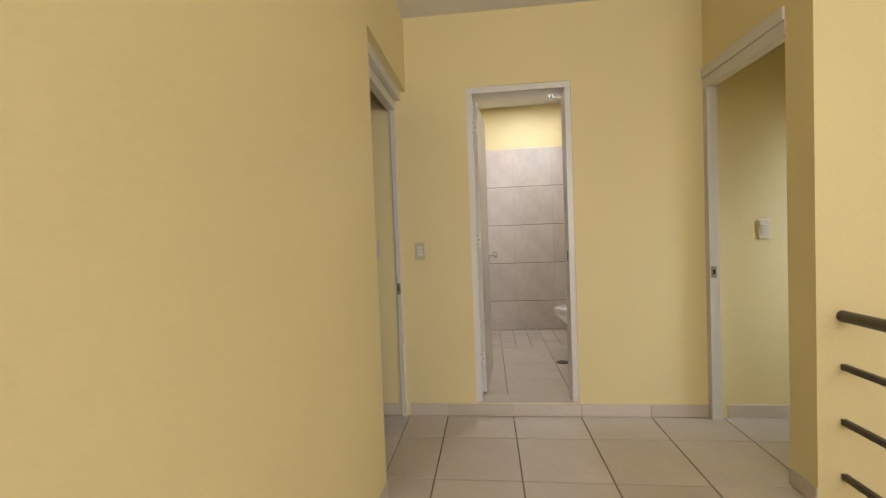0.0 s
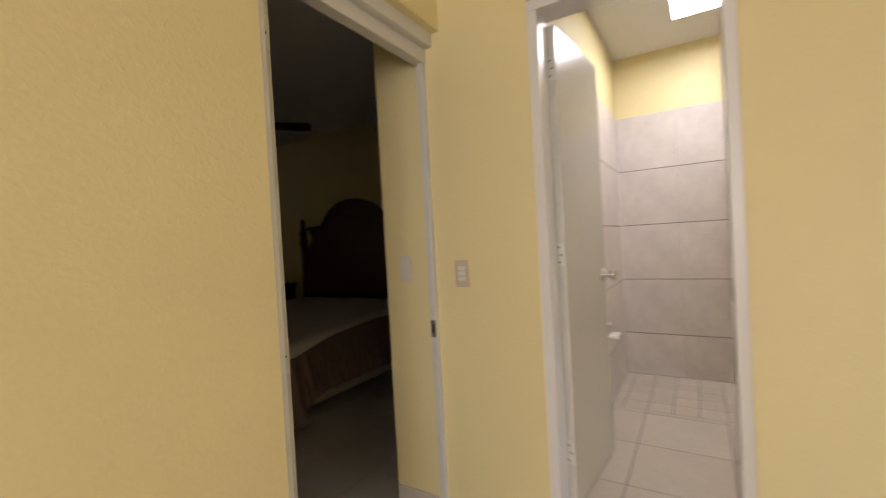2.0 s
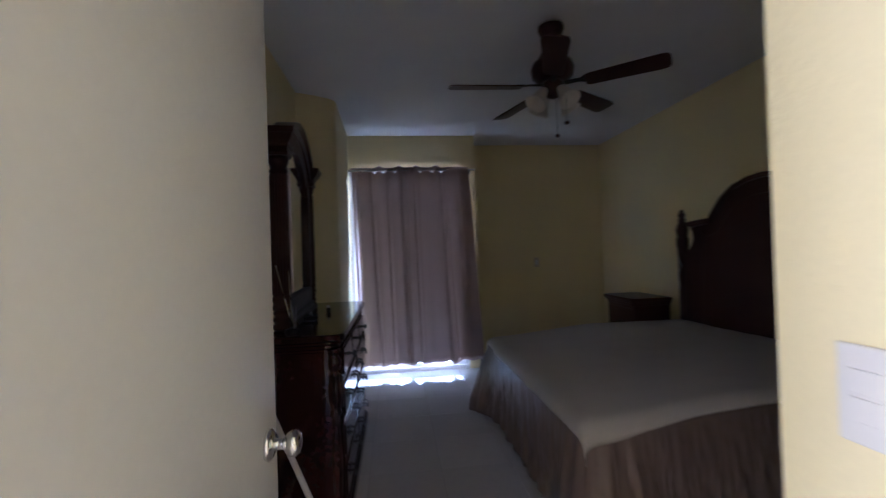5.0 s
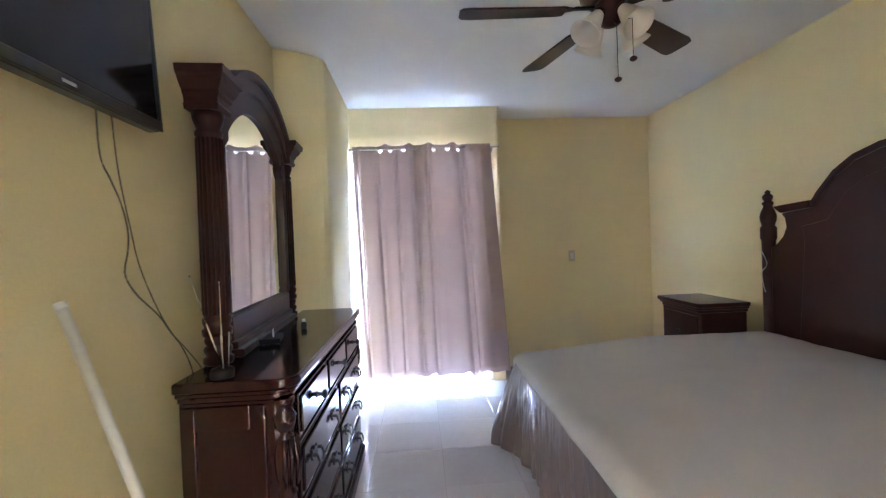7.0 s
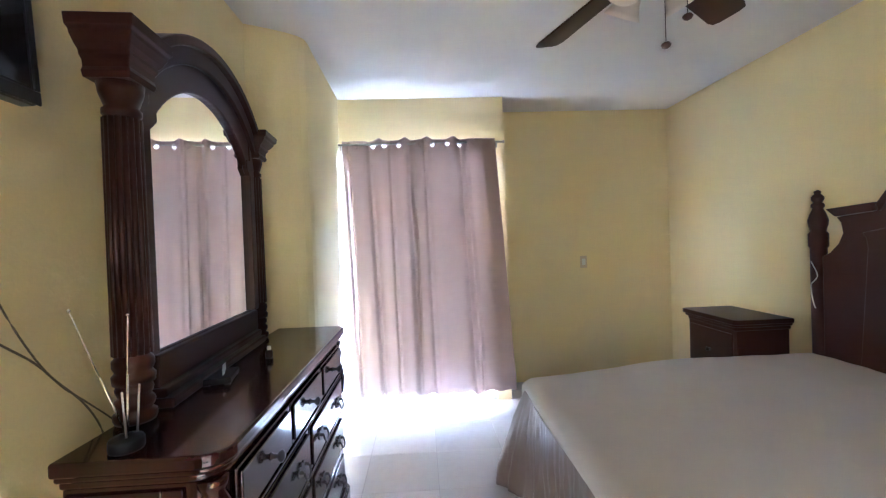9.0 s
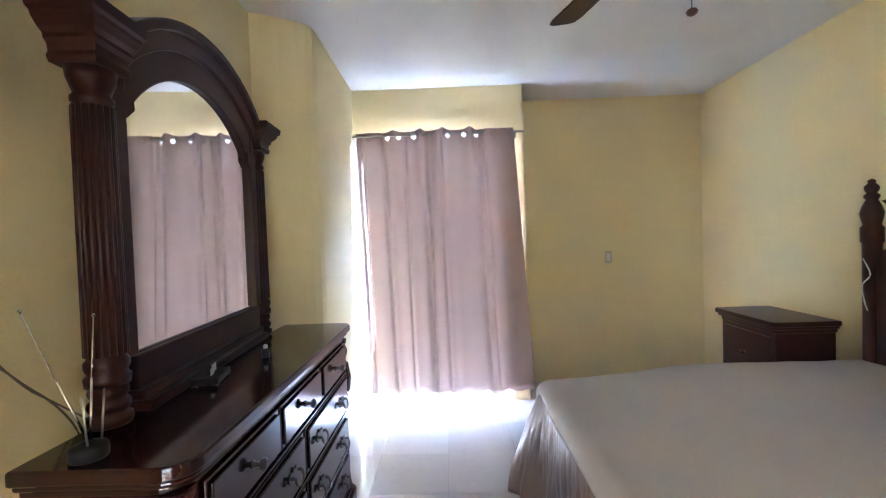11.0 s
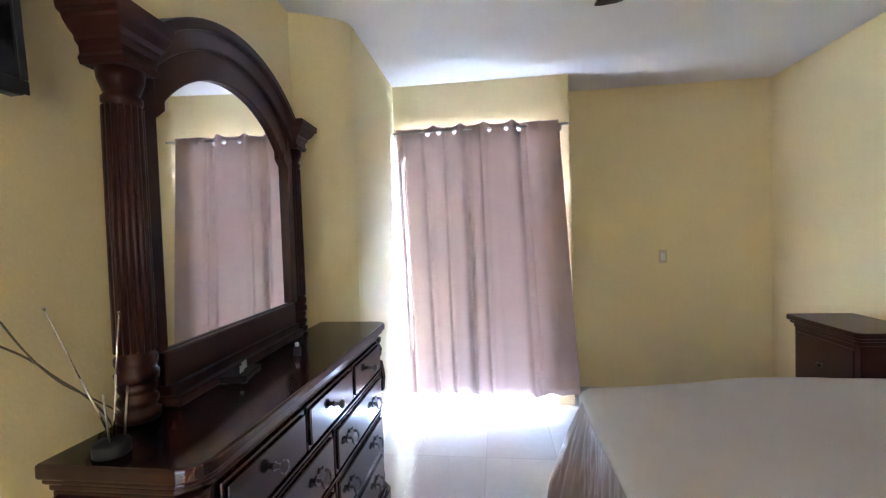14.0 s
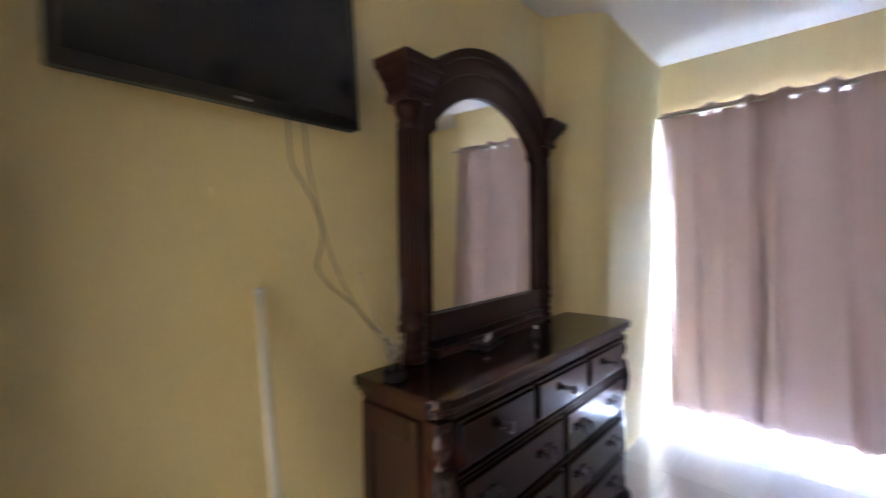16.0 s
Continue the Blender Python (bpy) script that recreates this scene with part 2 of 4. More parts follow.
def canted(hx, y0, y1, c):
    """A plan with two rounded front corners."""
    arcs = [(hx - c + c * math.cos(radians(a)), y1 - c + c * math.sin(radians(a))) for a in range(0, 91, 15)]
    return [(-hx, y0), (hx, y0)] + arcs + [(-x, y) for x, y in arcs[::-1]]


# ---- structure: hall ----
LO = -0.12
structure("floor_hall", GROUT, (LX - LT, 3.6, -0.9, NY, LO, -0.004), label="grouted bed under the beige floor tiles", category="floor")
structure("ceiling_hall", WHITE_CEIL, (LX - LT, 3.6, -0.9, NY, CEIL, CEIL + 0.12), label="white painted flat ceiling above the landing", category="ceiling")
DY0, DZ = 3.607, 2.15
structure("wall_hall_west", YELLOW, (LX - LT, LX, -0.9, DY0, LO, CEIL), (LX - LT, LX, DY0, NY, DZ, CEIL), label="yellow painted plaster wall beside the bedroom door", category="wall")
structure("wall_north", YELLOW, (EX, BX0, NY, NY + 0.14, LO, CEIL), (BX1, 3.6, NY, NY + 0.14, LO, CEIL), (BX0, BX1, NY, NY + 0.14, 2.145, CEIL), (BX0, BX1, NY, NY + 0.14, LO, BATH_Z - 0.006),
          label="yellow painted plaster wall around the bathroom door", category="wall")
RY0, SF = 3.792, 3.63
structure("wall_hall_east", YELLOW, (RX, RX + 0.14, RY0, NY, DZ, CEIL), (RX, 3.6, SF, RY0, LO, CEIL), label="yellow painted wall at the head of the stairs", category="wall")
structure("wall_stairs", YELLOW, (2.6, 2.74, -0.9, SF, LO, CEIL), label="yellow painted wall closing the stairwell", category="wall")
# Unseen end wall, made up with an opening for the side room's lamp.
structure("wall_side_room", YELLOW, (2.2, 2.3, RY0, NY, LO, 0.8), (2.2, 2.3, RY0, NY, 2.2, CEIL), label="yellow painted wall added out of view, open for the side room's added lamp", category="wall")
structure("wall_south", YELLOW, (LX - LT, -0.56, -1.04, -0.9, LO, CEIL), (1.66, 2.74, -1.04, -0.9, LO, CEIL), (-0.56, 1.66, -1.04, -0.9, LO, 0.84), (-0.56, 1.66, -1.04, -0.9, 2.36, CEIL), label="yellow painted wall with the landing window", category="wall")

# ---- structure: bedroom ----
structure("floor_bedroom", PALE_GROUT, (BKX, LX - LT, SY, NY, LO, -0.004), (BKX, EX, NY, HY, LO, -0.004), label="bed under the polished grey floor tiles", category="floor")
structure("ceiling_bedroom", WHITE_CEIL, (BKX, LX - LT, SY, NY, CEIL, CEIL + 0.12), (BKX, EX, NY, HY, CEIL, CEIL + 0.12), label="white painted flat ceiling of the bedroom", category="ceiling")
structure("wall_bedroom_south", YELLOW, (CX, LX - LT, SY - 0.14, SY, LO, CEIL + 0.1), label="yellow painted wall behind the dresser", category="wall")
tagged(part("wall_bedroom_pier", prism([(WX, SY - 0.14), (CX, SY - 0.14), (CX, SY), (-4.672, 3.262), (-4.715, 3.350), (-4.765, 3.430), (-4.800, 3.472), (-4.840, 3.498), (-4.900, 3.504), (-5.0, 3.500), (WX, CY)], LO, CEIL + 0.1, "z"), YELLOW, bevel=0.012, seg=3),
       "yellow painted rounded pier beside the window", "wall", kind="structure")
WY0, WY1, WZ = CY + 0.01, 4.77, 2.25
structure("wall_window", YELLOW, (WX - 0.12, WX, SY - 0.14, WY0, LO, CEIL + 0.1), (WX - 0.12, WX, WY1, WE, LO, CEIL + 0.1), (WX - 0.12, WX, WY0, WY1, WZ, CEIL + 0.1), label="yellow painted wall around the sliding balcony door", category="wall")
structure("wall_bedroom_return", YELLOW, (BKX - 0.12, WX - 0.12, WE - 0.12, WE, LO, CEIL + 0.1), label="short yellow return wall beside the window", category="wall")
structure("wall_bedroom_west", YELLOW, (BKX - 0.12, BKX, WE, HY, LO, CEIL + 0.1), label="yellow painted back wall of the bedroom niche", category="wall")
structure("wall_bedroom_north", YELLOW, (BKX - 0.12, EX + 0.12, HY, HY + 0.12, LO, CEIL + 0.1), label="yellow painted wall behind the headboard", category="wall")
structure("wall_bedroom_east", YELLOW, (EX, EX + 0.12, NY + 0.14, HY, LO, CEIL + 0.1), label="yellow painted wall between bedroom and bathroom", category="wall")

# ---- structure: bathroom ----
BW, BE, BY = -1.005, 0.75, 6.60
structure("floor_bathroom", BATH_GROUT, (BW, BE, NY + 0.14, BY, LO, BATH_Z - 0.004), label="grouted bed under the bathroom tiles", category="floor")
structure("ceiling_bathroom", WHITE_CEIL, (BW, BE, NY + 0.14, BY, CEIL, CEIL + 0.12), label="white painted bathroom ceiling", category="ceiling")
structure("wall_bath_west", YELLOW, (BW - 0.1, BW, NY + 0.14, BY, LO, CEIL + 0.1), label="yellow painted bathroom side wall", category="wall")
structure("wall_bath_east", YELLOW, (BE, BE + 0.1, NY + 0.14, BY, LO, CEIL + 0.1), label="yellow painted bathroom side wall", category="wall")
bath_back = structure("wall_bath_north", YELLOW, (BW - 0.1, BE + 0.1, BY, BY + 0.1, LO, CEIL + 0.1), label="bathroom back wall, beige tiles below yellow paint", category="wall")
bath_west = bpy.data.objects["wall_bath_west"]
structure("trim_bath_grout", BATH_GROUT, (BW, BE, BY - 0.0055, BY - 0.0005, BATH_Z, 2.147), (BW + 0.0005, BW + 0.0055, NY + 0.14, BY - 0.006, BATH_Z, 2.147), label="grey grout bed behind the bathroom wall tiles", category="grout")

# ---- outside ----
structure("ground", CONCRETE, (-60, BKX - 0.13, -60, 60, -0.3, -0.16), (BKX - 0.13, WX - 0.13, -60, WE - 0.13, -0.3, -0.16), label="pale sunlit concrete balcony and ground outside", category="ground")


# ---- door frames ----
def door_frame(name, parts, label, mat=FRAME):
    ob = thing(name, (0, 0, 0), label, "door frame", kind="structure")
    for nm, b in parts:
        boxes(nm, mat, ob, b, bevel=0.003)
    return ob


FX0, FX1 = -1.519, -1.465
frame_1 = door_frame("door_frame_1", (
    ("jamb", (FX0 + 0.018, FX1 - 0.006, NY - 0.026, NY + 0.002, 0, 2.03)), ("head", (FX0, FX1, DY0 - 0.002, NY + 0.002, 2.03, 2.09)), ("head", (FX0, FX1 + 0.035, DY0 - 0.002, NY + 0.002, 2.092, DZ + 0.002)),
    ("jamb", (-1.415, -1.395, DY0 - 0.002, DY0 + 0.019, 0, 2.03)), ("jamb", (-1.4335, -1.4165, DY0 - 0.002, DY0 + 0.022, 0, 2.03))),
    "white enamelled steel door frame in the yellow wall")
plate_1 = boxes("strike_plate", STEEL, frame_1, (FX0 + 0.022, FX1 - 0.009, NY - 0.030, NY - 0.0255, 0.82, 0.895), label="aged metal strike plate")
# Latch holes are dark slips laid on the plates, their shade put in as colour.
boxes("latch_hole", BRASS, plate_1, (FX0 + 0.022 + 0.008, FX1 - 0.009 - 0.008, NY - 0.030 - 0.001, NY - 0.030 - 0.0002, 0.82 + 0.02, 0.895 - 0.02), label="dark slip in place of the shaded latch hole")
frame_2 = door_frame("door_frame_2", (
    ("jamb", (RX - 0.004, RX + 0.056, NY - 0.045, NY + 0.002, 0, 2.03)), ("head", (RX - 0.004, RX + 0.056, RY0 - 0.002, NY + 0.002, 2.03, 2.09)), ("head", (RX - 0.012, RX + 0.10, RY0 - 0.002, NY + 0.002, 2.092, DZ + 0.002))), "white enamelled steel door frame beside the stairs")
plate_2 = boxes("strike_plate", STEEL, frame_2, (RX + 0.004, RX + 0.034, NY - 0.048, NY - 0.043, 0.88, 0.95), label="aged metal strike plate")
boxes("latch_hole", BRASS, plate_2, (RX + 0.004 + 0.008, RX + 0.034 - 0.008, NY - 0.048 - 0.001, NY - 0.048 - 0.0002, 0.88 + 0.02, 0.95 - 0.02), label="dark slip in place of the shaded latch hole")
FY0, FY1 = NY + 0.006, NY + 0.137
frame_3 = door_frame("door_frame_3", (
    ("jamb", (BX0 - 0.002, BX0 + 0.038, FY0, FY1, BATH_Z, 2.105)), ("jamb", (BX1 - 0.038, BX1 + 0.002, FY0, FY1, BATH_Z, 2.105)), ("head", (BX0 - 0.002, BX1 + 0.002, FY0, FY1, 2.1055, 2.147))),
    "white enamelled steel frame of the bathroom door", WHITE)
plate_3 = boxes("strike_plate", STEEL, frame_3, (BX1 - 0.041, BX1 - 0.036, FY0 + 0.02, FY0 + 0.05, 1.0, 1.07), label="aged metal strike plate")
boxes("latch_hole", BRASS, plate_3, (BX1 - 0.041 - 0.001, BX1 - 0.041 - 0.0002, FY0 + 0.02 + 0.008, FY0 + 0.05 - 0.008, 1.0 + 0.02, 1.07 - 0.02), label="dark slip in place of the shaded latch hole")


# ---- doors ----
KNOB = [(0.0, 0), (0.032, 0.0), (0.033, 0.006), (0.026, 0.012), (0.012, 0.016), (0.011, 0.034), (0.020, 0.040), (0.027, 0.050), (0.027, 0.060), (0.020, 0.068), (0.008, 0.071), (0.0, 0.071)]


def door_leaf(name, at, angle, width, height, knob_z, label, hinge_side):
    """A flush leaf hung at its origin; it runs along local x."""
    ob = thing(name, at, label, "door", kind="structure")
    ob.rotation_euler = (0, 0, radians(angle))
    boxes("leaf", GREY_WHITE, ob, (0.004, width, -0.02, 0.02, 0.012, height), bevel=0.003)
    for s in (-1, 1):
        k = turned(lathe([(max(r, 0.0005), z) for r, z in KNOB], 24), Matrix.Translation((width - 0.065, s * 0.02, knob_z)) @ Matrix.Rotation(radians(-90 * s), 4, "X"))
        part("knob", k, CHROME, ob, "satin chrome ball knob on a round rose", smooth=True)
    boxes("latch", BRASS, ob, (width - 0.002, width + 0.003, -0.012, 0.012, knob_z - 0.03, knob_z + 0.03))
    for z in (0.20, 0.905, 1.78) if hinge_side < 0 else (0.20, height / 2 + 0.02, height - 0.22):
        h = boxes("hinge", FRAME, ob, (0.0008, 0.0038, -0.017, 0.017, z, z + 0.095), label="painted butt hinge with dark screws")
        for dz, y in ((0.016, 0.006), (0.0475, -0.004), (0.079, 0.004)):
            part("screw", turned(lathe([(0.0048, 0), (0.004, 0.0012)], 10), Matrix.Translation((0.0008, y, z + dz)) @ Matrix.Rotation(radians(-90), 4, "Y")), IRON, h)
    return ob


door_leaf("door_1", (-1.435, 3.651, 0), 180 - 1.0, 0.785, 2.015, 0.91, "grey-white flush bedroom door standing open", -1)
door_leaf("door_2", (BX0 + 0.046, NY + 0.139, BATH_Z), 85.0, 0.575, 2.005, 0.94, "grey-white flush bathroom door standing open", 1)


# ---- switches ----
def light_switch(at, turn, plate, rockers, label):
    ob = thing("light_switch", at, label, "light switch")
    ob.rotation_euler = (0, 0, radians(turn))
    w, h = (0.066, 0.116)
    boxes("plate", plate, ob, (-w / 2, w / 2, -0.009, 0.0, -h / 2, h / 2), bevel=0.003)
    n = rockers
    hh = 0.066 / n
    for i in range(n):
        z = 0.033 - (i + 0.5) * hh
        boxes("rocker", plate if plate is SWITCH else PAPER, ob, (-0.017, 0.017, -0.013, -0.0085, z - hh / 2 + 0.002, z + hh / 2 - 0.002), bevel=0.002)
    return ob


light_switch((-1.338, NY, 1.10), 0, IVORY, 3, "ivory plastic triple light switch beside the bathroom door")
light_switch((-1.636, NY, 1.127), 0, SWITCH, 2, "white double light switch just inside the bedroom")
light_switch((0.778, NY, 1.162), 0, SWITCH, 1, "white single light switch in the side room")
light_switch((BKX, 5.725, 1.150), 90, IVORY, 1, "ivory wall plate on the bedroom's back wall")

# ---- stair railing ----
rail = thing("stair_railing", (0.545, SF, 0), "dark painted steel stair railing fixed to the yellow wall", "railing")
part("handrail", tube([(0, -0.002, 0.805), (0, -2.5, 0.805)], 0.024, 16), IRON, rail, "round dark handrail", smooth=True)
for z in (0.602, 0.372, 0.142):
    boxes("bar", IRON, rail, (-0.010, 0.012, -2.5, -0.002, z - 0.02, z + 0.005), bevel=0.002)
for y in (-2.5, -1.9):
    boxes("post", IRON, rail, (0.013, 0.045, y - 0.02, y + 0.02, 0, 0.795), bevel=0.003)

# ---- bathroom things ----
lightp = thing("ceiling_light", (-0.41, 5.89, CEIL), "square white panel light in the bathroom ceiling", "ceiling light")
boxes("frame", WHITE, lightp, (-0.16, 0.16, -0.225, -0.205, -0.02, 0), (-0.16, 0.16, 0.205, 0.225, -0.02, 0), (-0.16, -0.14, -0.205, 0.205, -0.02, 0), (0.14, 0.16, -0.205, 0.205, -0.02, 0))
boxes("diffuser", PANEL, lightp, (-0.139, 0.139, -0.204, 0.204, -0.014, -0.003), label="glowing diffuser")
bulb = thing("bulb_holder", (-0.225, 5.94, CEIL), "bare bulb in a white ceiling socket", "lamp")
part("socket", lathe([(0.045, 0), (0.045, -0.02), (0.022, -0.03), (0.022, -0.065)], 20), WHITE, bulb, smooth=True)
part("bulb", lathe([(0.018, -0.066), (0.030, -0.085), (0.034, -0.110), (0.028, -0.132), (0.012, -0.145)], 20), BULB, bulb, "clear unlit bulb", smooth=True)

toilet = thing("toilet", (0.10, 5.60, BATH_Z), "white porcelain toilet with a closed lid", "toilet")


def oval(cx, hx, hy, n=28):
    return [(cx + hx * math.cos(a), hy * math.sin(a)) for a in [2 * math.pi * i / n for i in range(n)]]


def loft(rings, bm=None):
    bm = bm or bmesh.new()
    vs = [[bm.verts.new((x, y, z)) for x, y in ring] for ring, z in rings]
    n = len(vs[0])
    for a, b in zip(vs, vs[1:]):
        for i in range(n):
            bm.faces.new((a[i], a[(i + 1) % n], b[(i + 1) % n], b[i]))
    bm.faces.new(vs[0][::-1])
    bm.faces.new(vs[-1])
    return bm


part("bowl", loft([(oval(0.0, 0.22, 0.12), 0), (oval(0.02, 0.19, 0.10), 0.12), (oval(-0.04, 0.24, 0.13), 0.24), (oval(-0.14, 0.27, 0.18), 0.36), (oval(-0.14, 0.275, 0.185), 0.385)]), PORCELAIN, toilet, smooth=True)
part("seat", loft([(oval(-0.14, 0.28, 0.19), 0.387), (oval(-0.14, 0.285, 0.195), 0.396), (oval(-0.14, 0.28, 0.19), 0.405)]), PORCELAIN, toilet, smooth=True)
part("lid", loft([(oval(-0.14, 0.283, 0.193), 0.409), (oval(-0.14, 0.285, 0.195), 0.418), (oval(-0.13, 0.26, 0.17), 0.428)]), PORCELAIN, toilet, smooth=True)
boxes("tank", PORCELAIN, toilet, (0.20, 0.40, -0.21, 0.21, 0.34, 0.72), bevel=0.03, seg=3)
boxes("tank_lid", PORCELAIN, toilet, (0.19, 0.41, -0.22, 0.22, 0.722, 0.755), bevel=0.01)
soap = thing("soap_dish", (BW + 0.014, 5.78, 0.60), "small white ceramic soap dish on the tiles", "soap dish")
boxes("backplate", PORCELAIN, soap, (0, 0.012, -0.07, 0.07, -0.05, 0.05), bevel=0.005)
boxes("tray", PORCELAIN, soap, (0.0125, 0.075, -0.06, 0.06, -0.035, -0.015), bevel=0.006)
drain = tagged(part("drain", lathe([(0.05, 0), (0.05, 0.004), (0.03, 0.005)], 20, (-0.30, 5.35, BATH_Z)), BRASS), "round metal floor drain in the bathroom tiles", "drain")


# ---- sliding door ----
win = thing("window_1", (WX - 0.06, 0, 0), "white aluminium sliding balcony door behind the curtains", "window", kind="structure")
boxes("window_frame", ALU, win, (-0.05, 0.05, WY0 - 0.002, WY0 + 0.035, 0.001, WZ + 0.002), (-0.05, 0.05, WY1 - 0.035, WY1 + 0.002, 0.001, WZ + 0.002), (-0.05, 0.05, WY0 + 0.035, WY1 - 0.035, WZ - 0.04, WZ + 0.002), bevel=0.002)
boxes("track", ALU, win, (-0.05, 0.056, WY0 + 0.0355, WY1 - 0.0355, 0.001, 0.022), (-0.05, -0.038, WY0 + 0.0355, WY1 - 0.0355, 0.0225, 0.040), (-0.004, 0.004, WY0 + 0.0355, WY1 - 0.0355, 0.0225, 0.034), (0.040, 0.056, WY0 + 0.0355, WY1 - 0.0355, 0.0225, 0.046), label="grooved floor track")
for y0, y1, xo in ((WY0 + 0.037, 4.150, -0.021), (4.100, WY1 - 0.037, 0.021)):
    sash = boxes("sash", ALU, win, (xo - 0.014, xo + 0.014, y0, y0 + 0.05, 0.0465, WZ - 0.042), (xo - 0.014, xo + 0.014, y1 - 0.05, y1, 0.0465, WZ - 0.042), (xo - 0.014, xo + 0.014, y0 + 0.05, y1 - 0.05, 0.0465, 0.082), (xo - 0.014, xo + 0.014, y0 + 0.05, y1 - 0.05, WZ - 0.10, WZ - 0.042))
    ym = (y0 + y1) / 2 + 0.02
    boxes("muntin", ALU, sash, (xo - 0.012, xo + 0.012, ym - 0.010, ym + 0.010, 0.0825, WZ - 0.1005))
    for p0, p1 in ((y0 + 0.0505, ym - 0.0105), (ym + 0.0105, y1 - 0.0505)):
        pane = boxes("pane", GLASS, sash, (xo - 0.003, xo + 0.003, p0, p1, 0.0825, WZ - 0.1005))
        pane.visible_shadow = False

# ---- curtains ----
RODX, RODZ = -5.834, 2.224
rod = thing("curtain_rod", (RODX, 0, RODZ), "thin metal curtain rod with small end knobs", "curtain rod")
part("rod", tube([(0, 3.475, 0), (0, 4.875, 0)], 0.009, 12), ROD, rod, smooth=True)
for y, s in ((3.475, -1), (4.875, 1)):
    part("finial", turned(lathe([(0.009, 0), (0.014, 0.004), (0.014, 0.012), (0.008, 0.016)] if s < 0 else [(0.009, 0), (0.013, 0.003), (0.013, 0.008)], 12), Matrix.Translation((0, y, 0)) @ Matrix.Rotation(radians(-90 * s), 4, "X")), ROD, rod, smooth=True)
for y in (3.49, 4.82):
    boxes("bracket", ROD, rod, (-0.055, -0.004, y - 0.006, y + 0.006, -0.02, -0.010), (-0.055, -0.051, y - 0.012, y + 0.012, -0.04, 0.02))


def curtain(top, bottom, folds, holes, humps, label, z0, seed, back=0.0, slit=(0.0, 0.0), edge_gap=False, shut=()):
    """A hanging cloth. top and bottom: its two y's at rod and hem; folds: (share, width, depth, drift) of the creases;
    holes, shut and humps: y of the open eyelets, of those left uncut to stay dark, and of the raised bits of the
    heading; slit: how far its two edges draw back above."""
    rnd = random.Random(seed)
    yc = (top[0] + top[1]) / 2
    ob = thing("curtain", (RODX, yc, z0), label, "curtain", group="curtains at the balcony door")
    nu = 150
    zs = [RODZ + 0.036 - 0.0075 * i for i in range(13)] + [RODZ - 0.060 - (RODZ - 0.060 - z0) * (i / 40) for i in range(41)]
    ph = [rnd.uniform(0, 6) for _ in range(4)]

    def depth(u, f):
        x = 0.007 * math.sin(8 * u + ph[0] + 0.8 * f) + 0.003 * math.sin(19 * u + ph[1] - 0.9 * f) + 0.0007 * math.sin(43 * u + ph[2] + 2 * f)
        for u0, w, d, drift in folds:
            x -= d * (0.55 + 0.45 * min(1, 3 * f)) * math.exp(-((u - u0 - drift * f) / w) ** 2)
        return x

    bm = bmesh.new()
    grid, flat = [], []
    for z in zs:
        f = (RODZ + 0.036 - z) / (RODZ + 0.036 - z0)
        open_ = math.sin(math.pi * min(1, max(0, (2.15 - z) / 0.72)))
        row, frow = [], []
        for i in range(nu + 1):
            u = i / nu
            y = (top[0] * (1 - u) + top[1] * u) * (1 - f) + (bottom[0] * (1 - u) + bottom[1] * u) * f
            y += open_ * (slit[0] * (1 - u) ** 6 - slit[1] * u ** 6)
            x = depth(u, f) + 0.012 - back + 0.020 * sum(math.exp(-((y - h) / 0.045) ** 2) for h in humps) * max(0, 1 - f * 4)
            zz = z + max(0, 1 - f * 30) * (0.020 * sum(math.exp(-((y - h) / 0.032) ** 2) for h in humps) - 0.006)
            zz += f ** 6 * (0.9 * depth(u, f) + 0.006 * math.sin(31 * u + ph[3]))
            row.append(bm.verts.new((x, y - yc, zz - z0)))
            frow.append((x, y, zz))
        grid.append(row)
        flat.append(frow)
    for r in range(len(zs) - 1):
        for i in range(nu):
            yy = (flat[r][i][1] + flat[r][i + 1][1]) / 2
            zc = (flat[r][i][2] + flat[r + 1][i][2]) / 2
            if min((yy - h) ** 2 + (zc - RODZ + 0.014) ** 2 for h in holes) < 0.0185 ** 2:
                continue
            if edge_gap and 0.35 < zc < 2.12 and 0.045 < i / nu - 0.006 < 0.045 + 0.012 * math.sin(math.pi * (2.12 - zc) / 1.77):
                continue
            bm.faces.new((grid[r][i], grid[r][i + 1], grid[r + 1][i + 1], grid[r + 1][i]))
    cl = part("cloth", bm, CURTAIN, ob, smooth=True)
    so = cl.modifiers.new("thick", "SOLIDIFY")
    so.thickness = 0.0015
    # Shut eyelets: darkness put in as cloth-coloured rings without a cut hole.
    for h in holes + shut:
        u = min(1, max(0, (h - top[0]) / (top[1] - top[0])))
        x = flat[6][round(u * nu)][0]
        ring = bmesh.new()
        seg, ts = 20, 6
        vs = [[ring.verts.new((0.004 * math.sin(b), (0.0215 + 0.0045 * math.cos(b)) * math.cos(a), (0.0215 + 0.0045 * math.cos(b)) * math.sin(a))) for b in [2 * math.pi * q / ts for q in range(ts)]] for a in [2 * math.pi * p / seg for p in range(seg)]]
        for p in range(seg):
            for q in range(ts):
                ring.faces.new((vs[p][q], vs[(p + 1) % seg][q], vs[(p + 1) % seg][(q + 1) % ts], vs[p][(q + 1) % ts]))
        part("grommet", turned(ring, Matrix.Translation((x, h - yc, RODZ - 0.014 - z0))), CURTAIN if h in shut else ROD, ob, "metal eyelet", smooth=True)
    return ob


